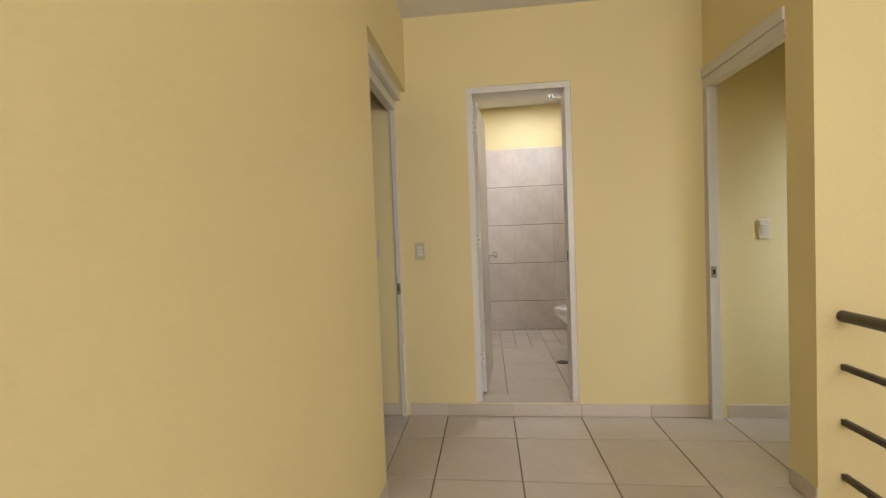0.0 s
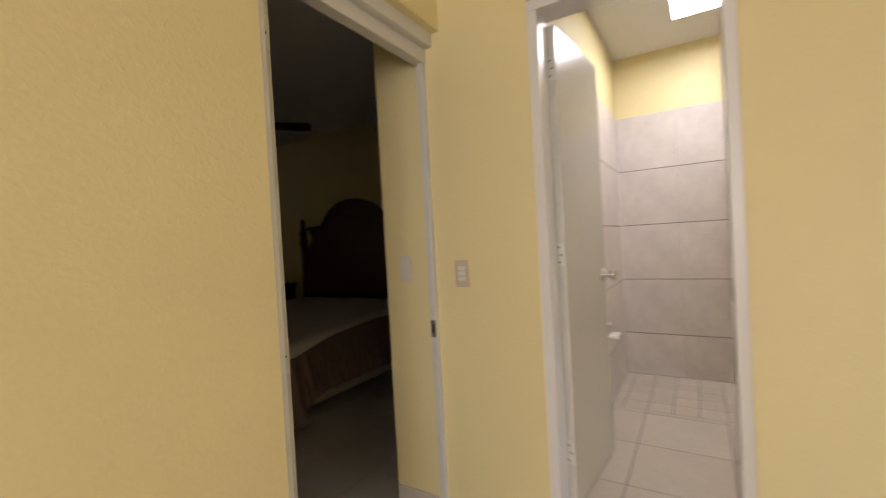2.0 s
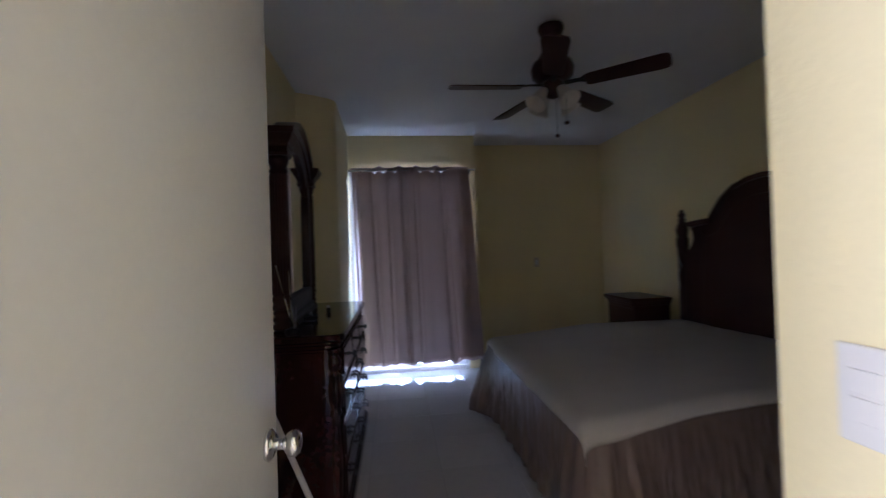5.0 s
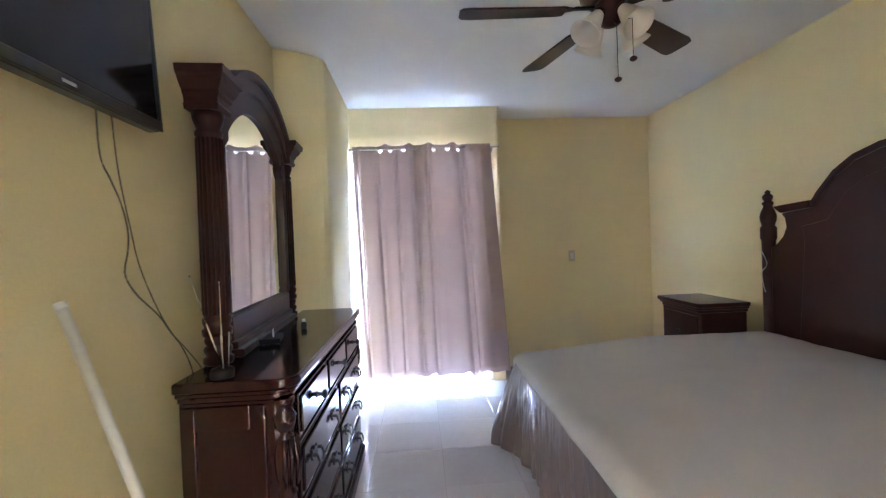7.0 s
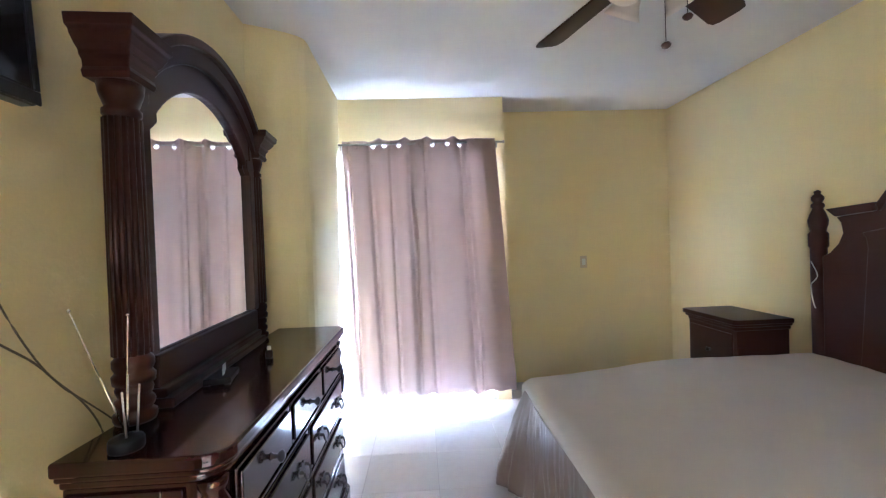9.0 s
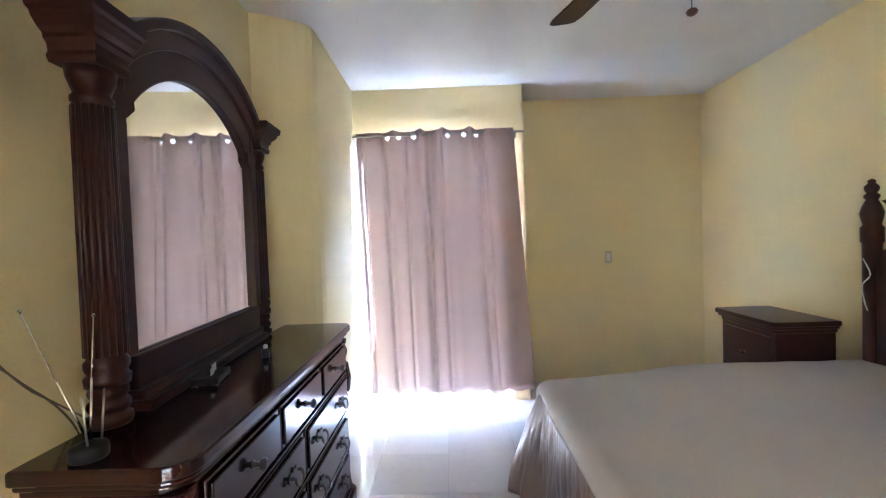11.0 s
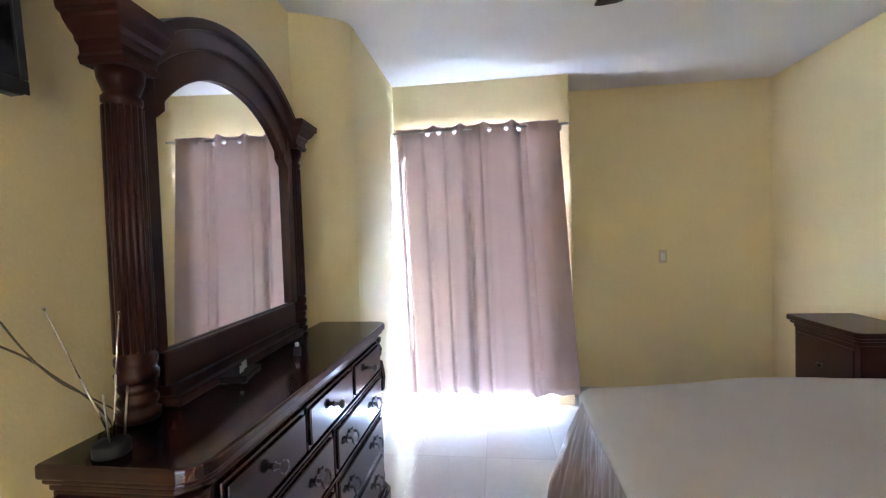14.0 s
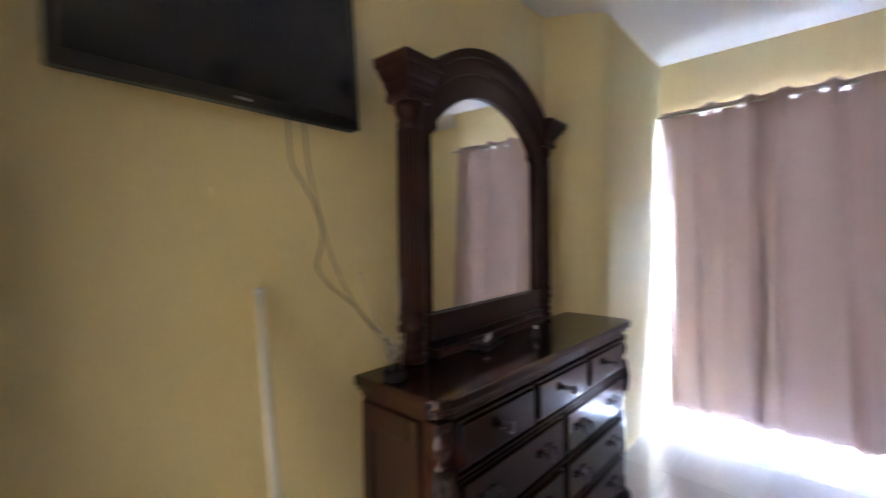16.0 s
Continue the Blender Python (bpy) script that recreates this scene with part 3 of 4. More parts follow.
curtain((3.520, 4.118), (3.575, 4.150), ((0.075, 0.02, 0.022, 0), (0.36, 0.030, 0.030, 0.02), (0.47, 0.10, 0.012, 0.03), (0.66, 0.025, 0.018, -0.02), (0.93, 0.045, 0.040, 0.0)), (3.776, 3.869, 3.993), (3.823, 4.045),
        "mauve-grey eyelet curtain drawn across the balcony door", 0.108, 3, back=0.014, slit=(0, 0.009), edge_gap=True, shut=(3.622,))
curtain((4.108, 4.800), (4.118, 4.925), ((0.015, 0.05, 0.030, 0.0), (0.135, 0.022, 0.026, 0.02), (0.20, 0.05, 0.014, 0.0), (0.575, 0.040, 0.062, 0.01), (0.64, 0.02, 0.022, 0.02), (0.84, 0.06, 0.012, 0.0)), (4.268, 4.400, 4.499), (4.225, 4.445),
        "mauve-grey eyelet curtain whose hem swings towards the bed", 0.112, 8, slit=(0.003, 0), shut=(4.175, 4.628, 4.757))


# ---- dresser ----
DRX, DRY, DRZ = -3.915, 3.500, 0.945
dresser = thing("dresser", (DRX, DRY, 0), "glossy dark mahogany dresser with carved corners and many drawers", "dresser")
dresser.scale = (0.968, 1, DRZ / 0.90)
for nm, z0, z1, gx, c in (("top", 0.868, 0.900, 0.0, 0.065), ("top_moulding", 0.852, 0.8675, 0.012, 0.065), ("top_moulding", 0.832, 0.8515, 0.026, 0.065)):
    part(nm, prism(canted(0.738 - gx, -0.148, 0.218 - gx, c), z0, z1, "z"), MAHOG, dresser, "polished mahogany top" if nm == "top" else "", bevel=0.007, seg=3)
part("body", prism(canted(0.705, -0.145, 0.185, 0.06), 0.11, 0.831, "z"), MAHOG, dresser, bevel=0.004)
bm = bmesh.new()
for z0, z1, gx in ((0.012, 0.075, -0.012), (0.076, 0.094, 0.0), (0.095, 0.109, 0.010)):
    prism(canted(0.722 - gx, -0.145, 0.208 - gx, 0.06), z0, z1, "z", bm)
part("plinth", bm, MAHOG, dresser, "moulded plinth", bevel=0.006, seg=2)
for x in (-0.70, 0.70):
    for y in (-0.10, 0.15):
        boxes("foot", DARK, dresser, (x - 0.04, x + 0.04, y - 0.04, y + 0.04, 0, 0.0115))
POST = [(0.024, 0.112), (0.030, 0.118), (0.030, 0.150), (0.020, 0.160), (0.026, 0.20), (0.030, 0.30), (0.026, 0.42), (0.018, 0.50), (0.022, 0.52), (0.034, 0.545), (0.024, 0.565), (0.036, 0.60), (0.039, 0.66), (0.030, 0.71), (0.020, 0.725), (0.033, 0.745), (0.038, 0.775), (0.026, 0.80), (0.034, 0.815), (0.034, 0.830)]
for s in (-1, 1):
    p = part("corner_post", lathe(POST, 18, (s * 0.678, 0.162, 0)), MAHOG, dresser, "turned and carved corner post", smooth=True)
    for k in range(5):
        a = radians(15 + 30 * k) if s > 0 else radians(165 - 30 * k)
        part("leaf_carving", tube([(s * 0.678 + 0.036 * math.cos(a), 0.162 + 0.036 * math.sin(a), 0.57), (s * 0.678 + 0.043 * math.cos(a), 0.162 + 0.043 * math.sin(a), 0.64), (s * 0.678 + 0.031 * math.cos(a), 0.162 + 0.031 * math.sin(a), 0.71)], 0.008, 6), MAHOG, p, smooth=True)
    x0, x1 = (0.7055, 0.714) if s > 0 else (-0.714, -0.7055)
    boxes("side_frame", MAHOG, dresser, (x0, x1, -0.14, -0.095, 0.12, 0.82), (x0, x1, 0.07, 0.115, 0.12, 0.82), (x0, x1, -0.0945, 0.0695, 0.75, 0.82), (x0, x1, -0.0945, 0.0695, 0.12, 0.19), bevel=0.003)
# mouldings between the drawer rows
for z in (0.672, 0.482, 0.300):
    boxes("rail_moulding", MAHOG, dresser, (-0.64, 0.64, 0.186, 0.199, z - 0.005, z + 0.005), bevel=0.003)


def drawer(x0, x1, z0, z1, kind):
    d = boxes("drawer", MAHOG, dresser, (x0, x1, 0.1865, 0.197, z0, z1), (x0 + 0.012, x1 - 0.012, 0.1972, 0.206, z0 + 0.012, z1 - 0.012), bevel=0.004, seg=2)
    zc, xc = (z0 + z1) / 2, (x0 + x1) / 2
    if kind == "knob":
        k = turned(lathe([(0.012, 0), (0.007, 0.006), (0.007, 0.018), (0.016, 0.024), (0.017, 0.032), (0.008, 0.038)], 16), Matrix.Translation((xc, 0.2065, zc)) @ Matrix.Rotation(radians(-90), 4, "X"))
        part("knob", k, BRASS, d, "dark metal knob", smooth=True)
        return
    for x in (x0 + (x1 - x0) * 0.22, x0 + (x1 - x0) * 0.78):
        bm = prism([(x - 0.045, zc), (x - 0.03, zc + 0.018), (x - 0.01, zc + 0.012), (x, zc + 0.024), (x + 0.01, zc + 0.012), (x + 0.03, zc + 0.018), (x + 0.045, zc), (x + 0.03, zc - 0.016), (x, zc - 0.024), (x - 0.03, zc - 0.016)], 0.2065, 0.210)
        for s in (-1, 1):
            turned(tube([(x + s * 0.032, 0.210, zc + 0.004), (x + s * 0.032, 0.226, zc + 0.004)], 0.006, 8, bm), Matrix())
        tube(curve_through([(x - 0.032, 0.224, zc + 0.004), (x - 0.030, 0.230, zc - 0.018), (x, 0.232, zc - 0.028), (x + 0.030, 0.230, zc - 0.018), (x + 0.032, 0.224, zc + 0.004)], 4), 0.0042, 6, bm)
        part("pull", bm, BRASS, d, "dark metal bail pull", smooth=False)


for x0, x1 in ((-0.635, -0.225), (-0.21, 0.21), (0.225, 0.635)):
    drawer(x0, x1, 0.684, 0.822, "knob")
for z0, z1 in ((0.494, 0.660), (0.312, 0.470), (0.124, 0.288)):
    for x0, x1 in ((-0.635, -0.012), (0.012, 0.635)):
        drawer(x0, x1, z0, z1, "pull")

# ---- dresser mirror ----
mirror = thing("dresser_mirror", (-3.900, 3.362, DRZ), "arched mirror in a carved dark mahogany frame on the dresser", "mirror")
mirror.rotation_euler = (0, 0, radians(3.4))
mirror.scale = (1, 1, 0.985)
gw, gz0, gz1, rise = 0.400, 0.150, 0.835, 0.175
garc = arc(gw - 0.03, gz1, rise, 24)
gpoly = [(gw, gz0), (gw, gz1 - 0.03)] + garc[::-1] + [(-gw, gz1 - 0.03), (-gw, gz0)]
part("glass", prism(gpoly, -0.004, 0.004), MIRROR, mirror, "silvered mirror glass")
part("back_board", prism([(-0.455, 0.02), (0.455, 0.02), (0.455, 0.95)] + arc(0.42, 0.955, 0.2, 16)[::-1] + [(-0.455, 0.95)], -0.040, -0.0045), DARK, mirror)
# arched head: three stepped mouldings
inner = garc
for nm, half, base, up, y0, y1, iin in (("arch_fascia", 0.46, 0.92, 0.212, -0.0035, 0.022, inner), ("arch_moulding", 0.472, 0.948, 0.218, 0.0225, 0.042, arc(0.435, 0.895, 0.203, 24)), ("arch_cornice", 0.488, 0.966, 0.223, -0.05, 0.064, arc(0.466, 0.942, 0.214, 24))):
    part(nm, band(iin, arc(half, base, up, 24), y0, y1), FRAMEWOOD, mirror, bevel=0.006, seg=2)
for s in (-1, 1):
    x = s * 0.486
    lo, hi = min(s * gw, s * 0.462), max(s * gw, s * 0.462)
    boxes("stile", FRAMEWOOD, mirror, (lo, hi, -0.0035, 0.026, 0.156, 0.955), bevel=0.004)
    sh = [(s * (gw - 0.032), gz1 + 0.03), (s * (gw + 0.02), gz1 + 0.03), (s * (gw + 0.02), gz1 - 0.045), (s * (gw + 0.0), gz1 - 0.04), (s * (gw - 0.032), gz1 - 0.012)]
    part("shoulder", prism(sh if s > 0 else sh[::-1], 0.0045, 0.0262), FRAMEWOOD, mirror)
    col = part("column", lathe([(0.047, 0.105), (0.049, 0.125), (0.041, 0.135), (0.047, 0.15), (0.047, 0.165), (0.040, 0.175), (0.039, 0.80), (0.044, 0.806), (0.044, 0.818), (0.037, 0.825), (0.049, 0.86), (0.052, 0.885)], 28, (x, 0.004, 0)), FRAMEWOOD, mirror, "reeded column", smooth=True)
    for k in range(16):
        a = radians(-75 + 22 * k)
        part("reed", tube([(x + 0.039 * math.cos(a), 0.004 + 0.039 * math.sin(a), 0.180), (x + 0.037 * math.cos(a), 0.004 + 0.037 * math.sin(a), 0.795)], 0.0075, 8), FRAMEWOOD, col, smooth=True)
    bm = loft([([(x - 0.055 - (g if s < 0 else g * 0.3), -0.05), (x + 0.055 + (g if s > 0 else g * 0.3), -0.05), (x + 0.055 + (g if s > 0 else g * 0.3), 0.058 + 0.75 * g), (x - 0.055 - (g if s < 0 else g * 0.3), 0.058 + 0.75 * g)], z)
               for z, g in ((0.886, 0), (0.900, 0.006), (0.912, 0.0), (0.928, 0.002), (0.938, 0.012), (0.948, 0.013), (0.958, 0.026), (0.975, 0.040), (0.984, 0.042), (0.990, 0.054), (1.016, 0.058), (1.018, 0.050))])
    part("capital", bm, FRAMEWOOD, mirror, "flaring moulded capital", bevel=0.002)
    part("column_base", lathe([(r * 0.98, z) for r, z in ((0.046, 0.003), (0.050, 0.012), (0.050, 0.026), (0.038, 0.034), (0.045, 0.046), (0.047, 0.054), (0.045, 0.062), (0.037, 0.070), (0.042, 0.080), (0.044, 0.088), (0.042, 0.096), (0.038, 0.1045))], 24, (x, 0.004, 0)), FRAMEWOOD, mirror, "turned ringed column base", smooth=True)
for nm, b in (("bottom_rail", (-0.418, 0.418, 0.0045, 0.030, 0.06, gz0 + 0.004)), ("rail_moulding", (-0.418, 0.418, -0.0035, 0.045, 0.032, 0.0595)), ("base_moulding", (-0.418, 0.418, -0.03, 0.065, 0.003, 0.0315))):
    boxes(nm, FRAMEWOOD, mirror, b, bevel=0.006)

# ---- things on the dresser ----
ant = thing("tv_antenna", (-3.255, 3.48, DRZ), "small indoor television antenna with telescopic rods", "antenna")
part("base", lathe([(0.033, 0), (0.035, 0.004), (0.035, 0.022), (0.032, 0.028), (0.016, 0.032), (0.010, 0.036)], 28), MATT, ant, smooth=True)
for p in (((0, 0, 0.035), (0.040, -0.022, 0.175), (0.082, -0.045, 0.325)), ((-0.006, 0, 0.035), (-0.030, -0.012, 0.16), (-0.060, -0.026, 0.292))):
    r = part("rod", tube(p[:2], 0.0024, 8), CHROME, ant, "thin telescopic rod", smooth=True)
    part("rod_tip", tube(p[1:], 0.0015, 8), CHROME, r, smooth=True)
    part("tip_ball", lathe([(0.001, -0.004), (0.004, 0), (0.001, 0.004)], 8, p[2]), CHROME, r)
for dx in (0.014, -0.022):
    part("stub", tube([(dx, 0.010, 0.030), (dx * 1.6, 0.010, 0.135)], 0.0022, 8), ROD, ant, "short pale plastic rod", smooth=True)

dec = thing("decoder_box", (-3.735, 3.465, DRZ), "small black set-top box carrying a white paper tag", "set-top box")
dec.rotation_euler = (0, 0, radians(12))
boxes("case", MATT, dec, (-0.068, 0.068, -0.042, 0.042, 0.004, 0.024), bevel=0.004)
boxes("tag", PAPER, dec, (-0.036, 0.004, 0.004, 0.006, 0.0242, 0.050))
boxes("tag", PAPER, dec, (0.006, 0.034, 0.010, 0.012, 0.0242, 0.046))
for x in (-0.055, 0.055):
    for y in (-0.03, 0.03):
        boxes("foot", BLACK, dec, (x - 0.008, x + 0.008, y - 0.008, y + 0.008, 0, 0.0039))
vial = thing("small_bottle", (-3.995, 3.53, DRZ), "tiny dark bottle with a pale cap", "bottle")
part("bottle", lathe([(0.013, 0), (0.014, 0.004), (0.014, 0.028), (0.007, 0.034)], 16), BLACK, vial, smooth=True)
part("cap", lathe([(0.008, 0.0345), (0.008, 0.047), (0.006, 0.049)], 14), PAPER, vial, smooth=True)

# ---- television ----
tv = thing("television", (-2.884, SY + 0.03, 1.705), "flat black television on a wall bracket", "television")
tv.rotation_euler = (radians(3), 0, radians(2))
boxes("housing", BLACK, tv, (-0.365, 0.365, 0.055, 0.095, 0, 0.435), bevel=0.008)
boxes("back_bulge", BLACK, tv, (-0.22, 0.22, 0.034, 0.0545, 0.07, 0.33), bevel=0.01)
boxes("screen", SCREEN, tv, (-0.345, 0.345, 0.0952, 0.097, 0.035, 0.415), label="switched-off glossy screen")
boxes("bezel", BLACK, tv, (-0.365, 0.365, 0.0955, 0.101, 0, 0.030), (-0.365, 0.365, 0.0955, 0.101, 0.42, 0.435), (-0.365, -0.35, 0.0955, 0.101, 0.0305, 0.4195), (0.35, 0.365, 0.0955, 0.101, 0.0305, 0.4195), bevel=0.003)
boxes("badge", CHROME, tv, (-0.02, 0.02, 0.1012, 0.1022, 0.010, 0.018), label="small silvery maker's mark")
boxes("wall_bracket", IRON, tv, (-0.10, 0.10, -0.040, 0.033, 0.12, 0.28))

# ---- cables below the television ----
for r, knots in ((0.0024, [(-3.031, 0.080, 1.725), (-3.038, 0.080, 1.597), (-3.068, 0.082, 1.540), (-3.106, 0.080, 1.480), (-3.134, 0.076, 1.408), (-3.133, 0.074, 1.347), (-3.118, 0.074, 1.285), (-3.157, 0.076, 1.225), (-3.243, 0.080, 1.152), (-3.300, 0.080, 1.090), (-3.372, 0.078, 1.016), (-3.432, 0.072, 0.930), (-3.46, 0.068, 0.84)]),
                 (0.0020, [(-3.076, 0.086, 1.725), (-3.087, 0.086, 1.606), (-3.103, 0.086, 1.519), (-3.134, 0.084, 1.408), (-3.168, 0.082, 1.302), (-3.231, 0.086, 1.175), (-3.297, 0.088, 1.084), (-3.375, 0.086, 1.014), (-3.485, 0.078, 0.915), (-3.53, 0.072, 0.84)])):
    tagged(part("cable", tube(curve_through([(x, SY + d, z) for x, d, z in knots], 6), r, 6), CABLE, smooth=True), "thin brown cable hanging from the television to the dresser", "cable", group="television cables")

# ---- pole ----
pole = thing("pole", (-2.79, 3.80, 0), "slim white pole with a joint, leaning against the wall", "pole")
foot, head = Vector((0, 0, 0.012)), Vector((-0.167, -0.545, 1.215))
mid = foot.lerp(head, 0.60)
part("lower_tube", tube([foot, mid], 0.0108, 14), POLE, pole, smooth=True)
part("upper_tube", tube([mid, head], 0.0122, 14), POLE, pole, smooth=True)
part("joint", tube([mid - (head - foot) * 0.012, mid + (head - foot) * 0.012], 0.0135, 14), WHITE, pole, smooth=True)
part("cap", tube([head, head + (head - foot) * 0.012], 0.0135, 14), WHITE, pole, smooth=True)

# ---- bed ----
BCX, BHW = -3.775, 0.905
BY0, BY1, BTOP = 4.72, 6.42, 0.583
bed = thing("bed", (BCX, 6.47, 0), "wide dark mahogany bed with an arched headboard and mattress", "bed")
prof = [(0.80, 0.30), (0.80, 1.195), (0.755, 1.215), (0.705, 1.265), (0.680, 1.320), (0.690, 1.375), (0.715, 1.405), (0.50, 1.44), (0.455, 1.50), (0.36, 1.60), (0.25, 1.665), (0.12, 1.70), (0.0, 1.71)]
part("headboard_panel", prism(prof + [(-x, z) for x, z in prof[-2::-1]], -0.035, 0.015), DARK, bed, bevel=0.006)
topline = [(0.50, 1.455), (0.455, 1.515), (0.36, 1.615), (0.25, 1.682), (0.12, 1.718), (0.0, 1.729)]
top2 = topline + [(-x, z) for x, z in topline[-2::-1]]
low2 = [(x * 0.97, z - 0.035) for x, z in top2]
part("headboard_crest", band(low2, top2, -0.055, 0.022), DARK, bed, "moulded crest", bevel=0.008)
for s in (-1, 1):
    lg = [(s * 0.50, 1.425), (s * 0.70, 1.408), (s * 0.755, 1.452), (s * 0.50, 1.468)]
    part("headboard_ledge", prism(lg if s > 0 else lg[::-1], -0.06, 0.022), DARK, bed, bevel=0.006)
    part("bed_post", lathe([(0.045, 0), (0.045, 0.35), (0.038, 0.37), (0.040, 1.24), (0.047, 1.25), (0.047, 1.32), (0.036, 1.335), (0.044, 1.365), (0.048, 1.395), (0.038, 1.43), (0.024, 1.462), (0.032, 1.472), (0.032, 1.484), (0.020, 1.495), (0.030, 1.512), (0.030, 1.528), (0.014, 1.545), (0.018, 1.556), (0.004, 1.566)], 24, (s * 0.845, -0.01, 0)), DARK, bed, "turned post with a pineapple finial", smooth=True)
inset = [(x * 0.80, 0.55 + (z - 0.55) * 0.90) for x, z in prof if z > 0.5]
part("headboard_inset", prism([(0.60, 0.5)] + inset[3:] + [(-x, z) for x, z in inset[-2:2:-1]] + [(-0.60, 0.5)], -0.046, -0.036), DARK, bed, bevel=0.006)
boxes("box_base", BOXBASE, bed, (-BHW + 0.03, BHW - 0.03, BY0 + 0.04 - 6.47, -0.06, 0.10, 0.33), bevel=0.02, label="cream padded box base")
boxes("mattress", BOXBASE, bed, (-BHW + 0.012, BHW - 0.012, BY0 + 0.012 - 6.47, -0.06, 0.332, BTOP - 0.008), (-BHW + 0.06, BHW - 0.06, BY0 + 0.9 - 6.47, -0.06, BTOP - 0.007, BTOP + 0.05), bevel=0.05, seg=4)
for ob in bed.children:
    if ob.name.startswith(("headboard", "bed_post")):
        ob.scale.z = 1.03
for x in (-0.8, 0.8):
    for y in (-1.62, -0.3):
        boxes("leg", DARK, bed, (x - 0.035, x + 0.035, y - 0.035, y + 0.035, 0, 0.099))

# sheet: a cloth laid over the mattress, folding down over three edges
bm = bmesh.new()
NU, NV, OV = 96, 88, 0.075


def bed_top(v):
    f = min(1, max(0, (v - BY0) / 1.0))
    return BTOP + 0.012 + 0.062 * f * f * (3 - 2 * f)



def drape(p, lo, hi, r):
    """Run a flat coordinate over an edge: (place, drop)."""
    for sgn, e in ((-1, lo), (1, hi)):
        d = sgn * (p - e) + r
        if d > 0:
            a = min(d / r, math.pi / 2)
            return e + sgn * (-r + r * math.sin(a)), r - r * math.cos(a) + max(0, d - r * math.pi / 2)
    return p, 0.0


rows_ = []
for j in range(NV + 1):
    row = []
    for i in range(NU + 1):
        v = BY0 - OV + (BY1 - BY0 + OV) * j / NV
        near = 0.022 + 0.055 * math.exp(-((v - BY0) / 0.30) ** 2)
        u = -BHW - OV + (2 * BHW + OV + near) * i / NU
        x, dx = drape(u, -BHW, BHW, 0.05)
        y, dy = drape(v, BY0, BY1 + 1, 0.05)
        n1 = noise.noise((u * 2.2, v * 2.2, 0.3))
        n2 = noise.noise((u * 9, v * 5, 4.3)) + 1.6 * (0.5 - abs(noise.noise((u * 3.1 + v, v * 2.3 - u, 7.7)))) ** 3
        drop = dx + dy * 0.9
        wav = 0.004 * math.sin(9 * u + 3 * n1) * min(1, drop / 0.06)
        z = bed_top(v) - drop * 0.97 + 0.006 * n1 + 0.0055 * n2 + 0.012 * math.exp(-((u - 0.1) ** 2 + (v - 5.7) ** 2) / 0.8)
        row.append(bm.verts.new((x + (0.012 if u > 0 else -0.012) * min(1, dx / 0.03) + wav * 0.3, y - 0.012 * min(1, dy / 0.03) - wav * 0.4 - 6.47, z)))
    rows_.append(row)
for j in range(NV):
    for i in range(NU):
        bm.faces.new((rows_[j][i], rows_[j][i + 1], rows_[j + 1][i + 1], rows_[j + 1][i]))
sheet = thing("bed_sheet", (BCX, 6.47, 0), "plain white sheet pulled flat over the bed", "sheet")
so = part("cloth", bm, SHEET, sheet, smooth=True).modifiers.new("thick", "SOLIDIFY")
so.thickness, so.offset = 0.004, 1

# skirt: pleated cloth round three sides
skirt = thing("bed_skirt", (BCX, 6.47, 0), "brown satin bed skirt hanging in folds to the floor", "bed skirt")
path = []
x0, x1 = -BHW + 0.004, BHW - 0.004
for k in range(220):
    path.append((x1, 6.30 + (BY0 + 0.08 - 6.30) * k / 219, 1, 0))
for k in range(1, 20):
    a = radians(90 * k / 20)
    path.append((x1 - 0.08 + 0.08 * math.cos(a), BY0 + 0.08 - 0.08 * math.sin(a), math.cos(a), -math.sin(a)))
for k in range(220):
    path.append((x1 - 0.08 + (x0 + 0.16 - x1) * k / 219, BY0, 0, -1))
for k in range(1, 20):
    a = radians(90 * k / 20)
    path.append((x0 + 0.08 - 0.08 * math.sin(a), BY0 + 0.08 - 0.08 * math.cos(a), -math.sin(a), -math.cos(a)))
for k in range(220):
    path.append((x0, BY0 + 0.08 + (6.30 - BY0 - 0.08) * k / 219, -1, 0))
NR = 26
cols, s = [], 0.0
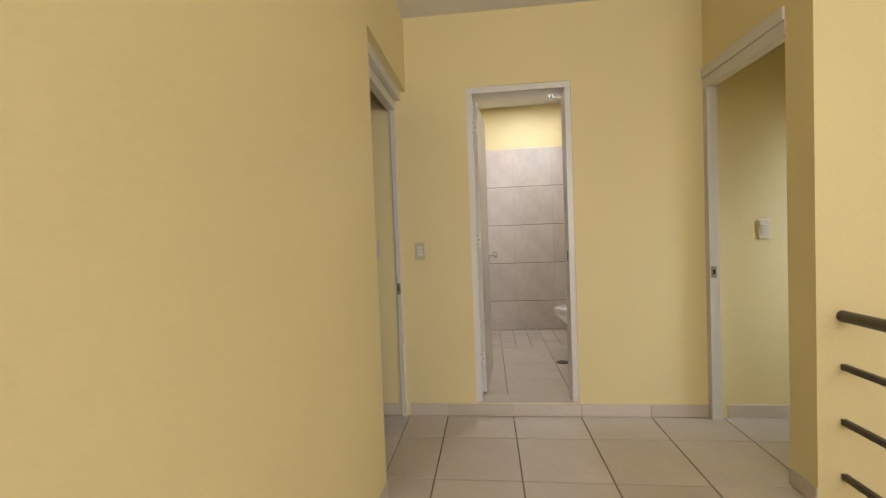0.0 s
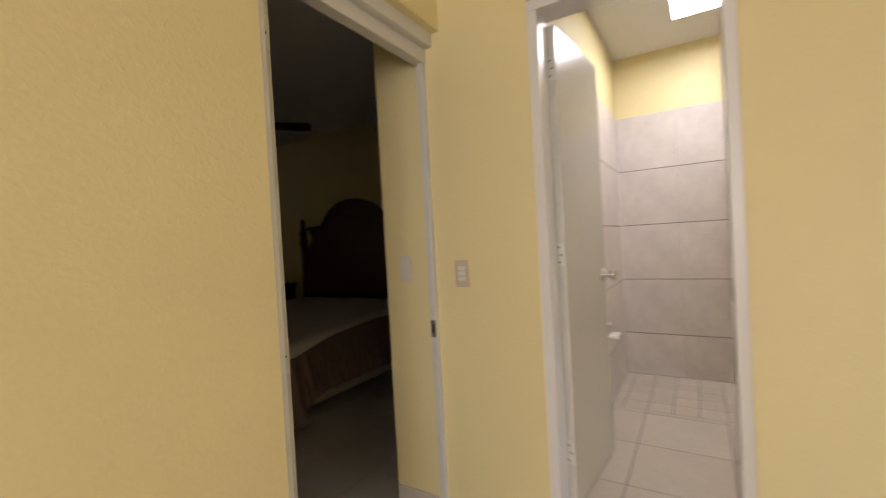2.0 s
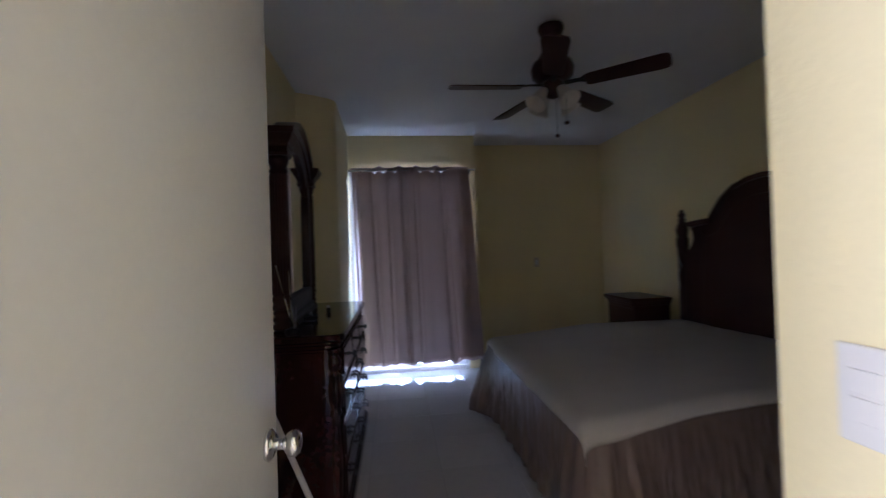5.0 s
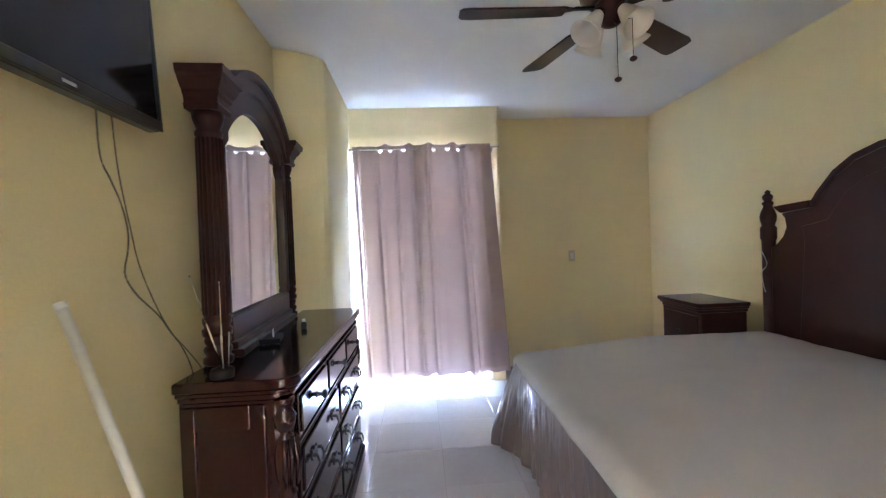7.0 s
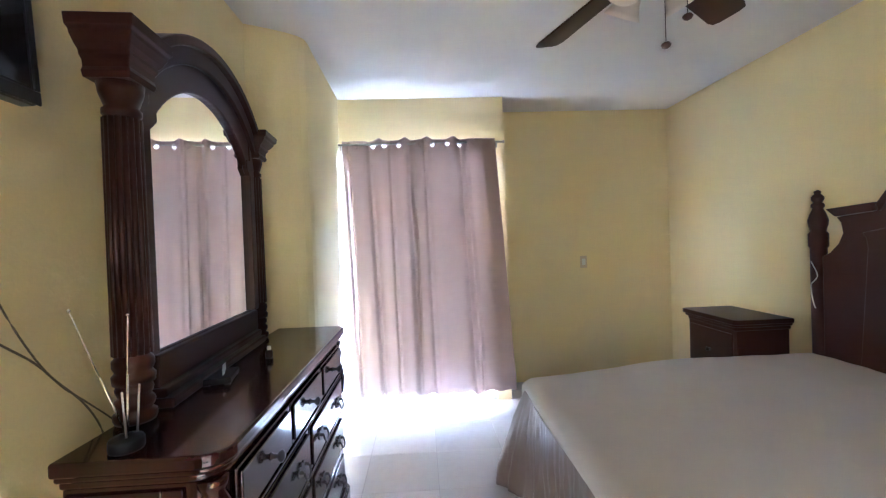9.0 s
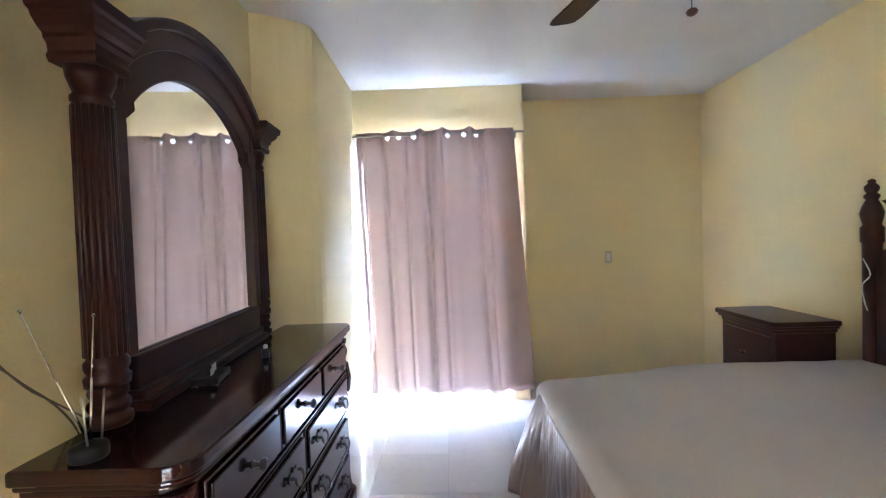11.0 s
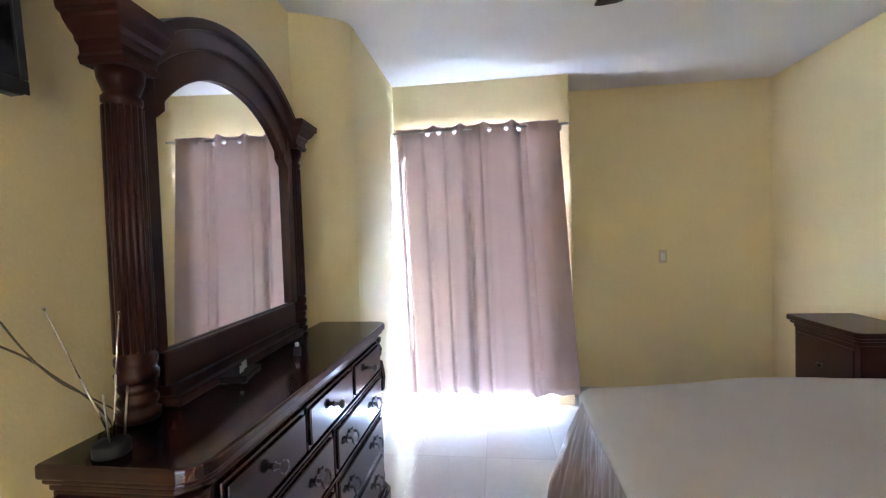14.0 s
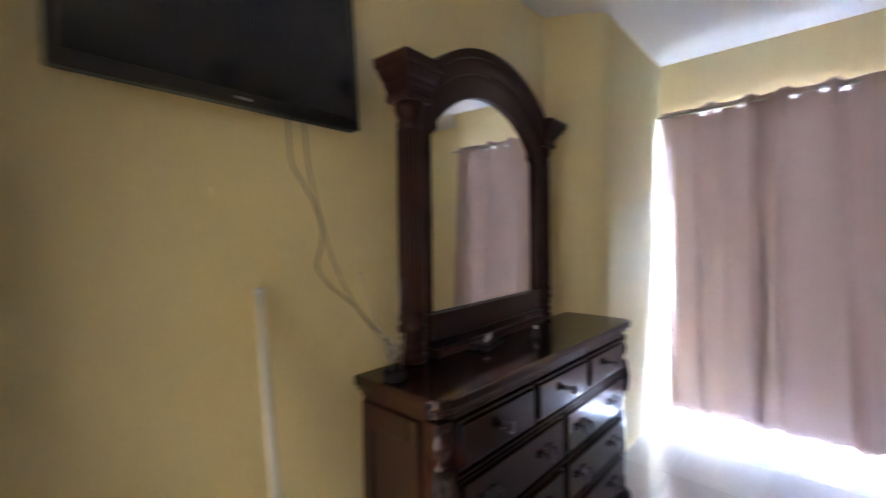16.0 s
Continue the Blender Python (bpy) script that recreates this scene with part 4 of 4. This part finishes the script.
for k, (x, y, nx, ny) in enumerate(path):
    if k:
        s += math.hypot(x - path[k - 1][0], y - path[k - 1][1])
    near_corner = math.exp(-((x - x1) ** 2 + (y - BY0) ** 2) / 0.03)
    far_corner = math.exp(-((x - x0) ** 2 + (y - BY0) ** 2) / 0.05)
    side = nx if nx > 0 else 0
    hem = 0.03 + 0.165 * side * (1 - near_corner) * (1 if nx > 0.9 else nx)
    wave0 = math.sin(s * 34 + 4.0 * noise.noise((s * 1.7, 0, 0))) * (0.5 + 0.5 * noise.noise((s * 3.1, 5, 0)))
    col = []
    for r in range(NR + 1):
        f = r / NR
        zt = bed_top(y) - 0.045
        wave = 0.22 * wave0 + 1.1 * noise.noise((s * 13 + 0.9 * f, 1.1 * f, 1)) + 0.9 * noise.noise((s * 31 + 1.6 * f, 1.8 * f, 2)) + 0.45 * noise.noise((s * 80, 2.5 * f, 3)) * (0.5 + side)
        z = zt + (hem - zt) * f + 0.006 * wave * f
        out = 0.004 + (0.012 + 0.020 * f) * wave * (0.25 + 0.75 * f) + 0.005 * (noise.noise((s * 15 + 4 * f, 5.0 * f, 5)) + 0.6 * noise.noise((s * 34 - 5 * f, 8.0 * f, 9))) * min(1, 4 * f) + 0.018 * f + 0.19 * far_corner * f ** 0.9 + (0.085 + 0.035 * math.sin(s * 60)) * near_corner * f + 0.006
        col.append((x + nx * out, y + ny * out - 6.47, z))
    cols.append(col)
for nm, k0, k1 in (("side_panel", 0, 229), ("foot_panel", 229, 469), ("side_panel", 469, len(cols) - 1)):
    bm = bmesh.new()
    vs = [[bm.verts.new(p) for p in col] for col in cols[k0:k1 + 1]]
    for a, b in zip(vs, vs[1:]):
        for r in range(NR):
            bm.faces.new((a[r], b[r], b[r + 1], a[r + 1]))
    so = part(nm, bm, SKIRT, skirt, smooth=True).modifiers.new("thick", "SOLIDIFY")
    so.thickness = 0.003
cord = tagged(part("cord", tube(curve_through([(BCX - 0.845, 6.412, 1.20), (BCX - 0.80, 6.405, 1.12), (BCX - 0.845, 6.408, 1.06), (BCX - 0.83, 6.405, 0.97), (BCX - 0.82, 6.410, 0.93)], 5), 0.003, 6), PAPER, smooth=True), "short white cord looped round the bed post", "cord")

# ---- nightstand ----
ns = thing("nightstand", (-5.085, 6.285, 0), "dark wooden nightstand with a moulded top and two drawers", "nightstand")
ns.scale.z = 1.06
bm = bmesh.new()
for z0, z1, g in ((0.755, 0.784, 0.0), (0.738, 0.754, 0.012), (0.715, 0.737, 0.026)):
    prism(canted(0.275 - g, -0.195, 0.195 - g, 0.03), z0, z1, "z", bm)
turned(bm, Matrix.Rotation(math.pi, 4, "Z"))
part("top", bm, DARK, ns, bevel=0.006, seg=2)
boxes("body", DARK, ns, (-0.24, 0.24, -0.155, 0.19, 0.09, 0.7145), bevel=0.004)
boxes("plinth", DARK, ns, (-0.255, 0.255, -0.175, 0.19, 0.012, 0.0895), bevel=0.01)
for x in (-0.22, 0.22):
    for y in (-0.14, 0.15):
        boxes("foot", DARK, ns, (x - 0.03, x + 0.03, y - 0.03, y + 0.03, 0, 0.0115))
for z0, z1 in ((0.42, 0.69), (0.12, 0.40)):
    d = boxes("drawer", DARK, ns, (-0.21, 0.21, -0.167, -0.1555, z0, z1), bevel=0.004)
    part("knob", turned(lathe([(0.010, 0), (0.007, 0.012), (0.015, 0.02), (0.008, 0.03)], 14), Matrix.Translation((0, -0.1675, (z0 + z1) / 2)) @ Matrix.Rotation(radians(90), 4, "X")), BRASS, d, smooth=True)

# ---- ceiling fan ----
fan = thing("ceiling_fan", (-3.60, 4.925, CEIL), "dark five-blade ceiling fan with frosted glass lights", "ceiling fan")
part("canopy", lathe([(0.075, 0), (0.075, -0.02), (0.062, -0.05), (0.030, -0.07)], 28), DARK, fan, smooth=True)
part("downrod", lathe([(0.014, -0.065), (0.014, -0.165)], 14), DARK, fan, smooth=True)
part("motor", lathe([(0.03, -0.155), (0.075, -0.17), (0.085, -0.20), (0.112, -0.215), (0.125, -0.25), (0.118, -0.295), (0.090, -0.32), (0.075, -0.325)], 32), DARK, fan, "dark bronze motor housing", smooth=True)
part("light_fitter", lathe([(0.06, -0.326), (0.065, -0.35), (0.05, -0.375), (0.055, -0.39), (0.035, -0.415), (0.012, -0.425)], 24), DARK, fan, smooth=True)
for k in range(5):
    a = radians(52 + 72 * k)
    m = Matrix.Translation((0, 0, -0.356)) @ Matrix.Rotation(a, 4, "Z") @ Matrix.Rotation(radians(-12), 4, "X")
    out = [(0.185, -0.045), (0.21, -0.055), (0.575, -0.068), (0.61, -0.060), (0.62, -0.035), (0.62, 0.035), (0.61, 0.060), (0.575, 0.068), (0.21, 0.055), (0.185, 0.045)]
    bl_ = part("blade", turned(prism(out, -0.004, 0.004, "z"), m), DARK, fan, bevel=0.002)
    arm = bmesh.new()
    box(arm, 0.07, 0.15, -0.014, 0.014, 0.006, 0.014)
    prism([(0.15, -0.014), (0.20, -0.038), (0.235, -0.030), (0.245, 0.0), (0.235, 0.030), (0.20, 0.038), (0.15, 0.014)], 0.0045, 0.0095, "z", arm)
    part("blade_arm", turned(arm, m), BRASS, bl_)
SHADE = [(0.022, 0), (0.026, -0.012), (0.034, -0.04), (0.042, -0.075), (0.052, -0.10), (0.064, -0.118), (0.061, -0.118), (0.049, -0.099), (0.039, -0.074), (0.031, -0.04), (0.022, -0.014)]
for k in range(4):
    a = radians(20 + 90 * k)
    m = Matrix.Rotation(a, 4, "Z") @ Matrix.Translation((0.058, 0, -0.375)) @ Matrix.Rotation(radians(-38), 4, "Y")
    arm = part("lamp_arm", turned(lathe([(0.013, 0.012), (0.024, 0.004), (0.024, -0.008)], 16), m), DARK, fan, smooth=True)
    part("shade", turned(lathe(SHADE, 24), m @ Matrix.Translation((0, 0, -0.009))), FROST, fan, "frosted bell-shaped glass shade", smooth=True)
for dx, dy, z1 in ((0.070, -0.010, -0.652), (0.118, 0.028, -0.592)):
    pc = part("pull_chain", tube([(dx * 0.35, dy * 0.35, -0.415), (dx, dy, -0.45), (dx, dy, z1)], 0.0014, 6), BRASS, fan)
    part("pull_ball", lathe([(0.002, 0.010), (0.011, 0.006), (0.015, 0), (0.011, -0.007), (0.003, -0.011)], 14, (dx, dy, z1 - 0.011)), DARK, pc, smooth=True)


# ---- tiles: each its own piece on shared meshes ----
tile_meshes = {}


def tile_mesh(w, d, mat, t=0.008):
    key = (round(w, 4), round(d, 4), mat.name)
    if key not in tile_meshes:
        e = 0.0016 if mat is not GLOSS_TILE else 0.0005
        bm = bmesh.new()
        lo = [bm.verts.new((x, y, -t)) for x, y in ((0, 0), (w, 0), (w, d), (0, d))]
        md = [bm.verts.new((x, y, -e)) for x, y in ((0, 0), (w, 0), (w, d), (0, d))]
        hi = [bm.verts.new((x, y, 0)) for x, y in ((e, e), (w - e, e), (w - e, d - e), (e, d - e))]
        bm.faces.new(hi)
        for a, b in ((lo, md), (md, hi)):
            for i in range(4):
                bm.faces.new((a[i], a[(i + 1) % 4], b[(i + 1) % 4], b[i]))
        me = bpy.data.meshes.new("tile")
        bm.to_mesh(me)
        bm.free()
        me.materials.append(mat)
        tile_meshes[key] = me
    return tile_meshes[key]


def cuts(a0, a1, start, pitch):
    """Joint lines between a0 and a1 on a grid through start."""
    out = [a0]
    k = math.ceil((a0 - start) / pitch + 1e-6)
    while start + k * pitch < a1 - 1e-4:
        out.append(start + k * pitch)
        k += 1
    return out + [a1]


def tiles(parent, mat, origin, ux, uy, us, vs, gap=0.004, name="tile", jitter=0.0006, side=None):
    """Lay pieces on the plane through origin spanned by ux and uy (its normal is ux x uy)."""
    ux, uy = Vector(ux), Vector(uy)
    side = gap if side is None else side
    n = ux.cross(uy)
    rnd = random.Random(len(us) * 31 + len(vs))
    for a, b in zip(us, us[1:]):
        for c, d in zip(vs, vs[1:]):
            if b - a < 0.02 or d - c < 0.02:
                continue
            ob = new(name, tile_mesh(b - a - side, d - c - gap, mat))
            p = Vector(origin) + ux * (a + side / 2) + uy * (c + gap / 2) + n * rnd.uniform(-jitter, jitter)
            ob.matrix_world = Matrix(((ux.x, uy.x, n.x, p.x), (ux.y, uy.y, n.y, p.y), (ux.z, uy.z, n.z, p.z), (0, 0, 0, 1)))
            ob.parent = parent


PITCH = 0.43
fl_hall, fl_bed, fl_bath = (bpy.data.objects[n] for n in ("floor_hall", "floor_bedroom", "floor_bathroom"))
X, Y, Z = (1, 0, 0), (0, 1, 0), (0, 0, 1)
tiles(fl_hall, TILE, (0, 0, 0), X, Y, cuts(LX - 0.06, 2.6, -0.763, PITCH), cuts(0.2, NY, 4.195, PITCH), gap=0.006)
tiles(fl_bed, GLOSS_TILE, (0, 0, 0), X, Y, cuts(BKX, EX, -0.755, PITCH), cuts(SY, HY, 4.205, PITCH), gap=0.0018, jitter=0.0)
tiles(fl_bed, GLOSS_TILE, (0, 0, 0), X, Y, [EX, LX - 0.06], cuts(SY, NY, 4.205, PITCH), gap=0.0018, jitter=0.0)
tiles(fl_bath, TILE, (0, 0, BATH_Z), X, Y, cuts(BW, BE, -0.79, PITCH), cuts(NY + 0.14, 5.85, 4.935, PITCH))
tiles(fl_bath, TILE, (0, 0, BATH_Z), X, Y, cuts(BW, BE, -0.79, 0.145), cuts(5.85, BY, 5.85, 0.15), gap=0.004, jitter=0.0015)
wn_ob = bpy.data.objects["wall_north"]
tiles(wn_ob, TILE, (0, 0, BATH_Z + 0.001), X, Y, [BX0 + 0.002, -0.79, BX1 - 0.002], [NY + 0.001, NY + 0.14])
tiles(bath_back, BATH_TILE, (0, BY - 0.008, 0), X, Z, cuts(BW, BE, -0.585, PITCH), cuts(BATH_Z, 2.150, 0.422, 0.4320), gap=0.0055, side=0.001)
tiles(bath_west, BATH_TILE, (BW + 0.008, 0, 0), Y, Z, cuts(NY + 0.14, BY - 0.008, 6.17, PITCH), cuts(BATH_Z, 2.150, 0.422, 0.4320), gap=0.0055, side=0.001)
# skirting tiles
base = thing("baseboard", (0, 0, 0), "beige tile skirting along the landing walls", "baseboard", kind="structure")
tiles(base, TILE, (0, NY - 0.008, 0), X, Z, cuts(LX - 0.05, RX - 0.006, -0.763, PITCH), [0.001, BATH_Z - 0.008], gap=0.003)
tiles(base, TILE, (0, NY - 0.008, 0), X, Z, cuts(RX + 0.105, 2.2, -0.763, PITCH), [0.001, BATH_Z - 0.008], gap=0.003)
tiles(base, TILE, (0, NY - 0.008, 0), X, Z, [EX + 0.001, LX - 0.13], [0.001, BATH_Z - 0.008], gap=0.003)
tiles(base, TILE, (LX + 0.008, 0, 0), Y, Z, cuts(-0.5, DY0, 3.2, PITCH), [0.001, BATH_Z - 0.008], gap=0.003)
tiles(base, TILE, (RX - 0.008, 0, 0), (0, -1, 0), Z, [-RY0, -SF], [0.001, BATH_Z - 0.008], gap=0.003)
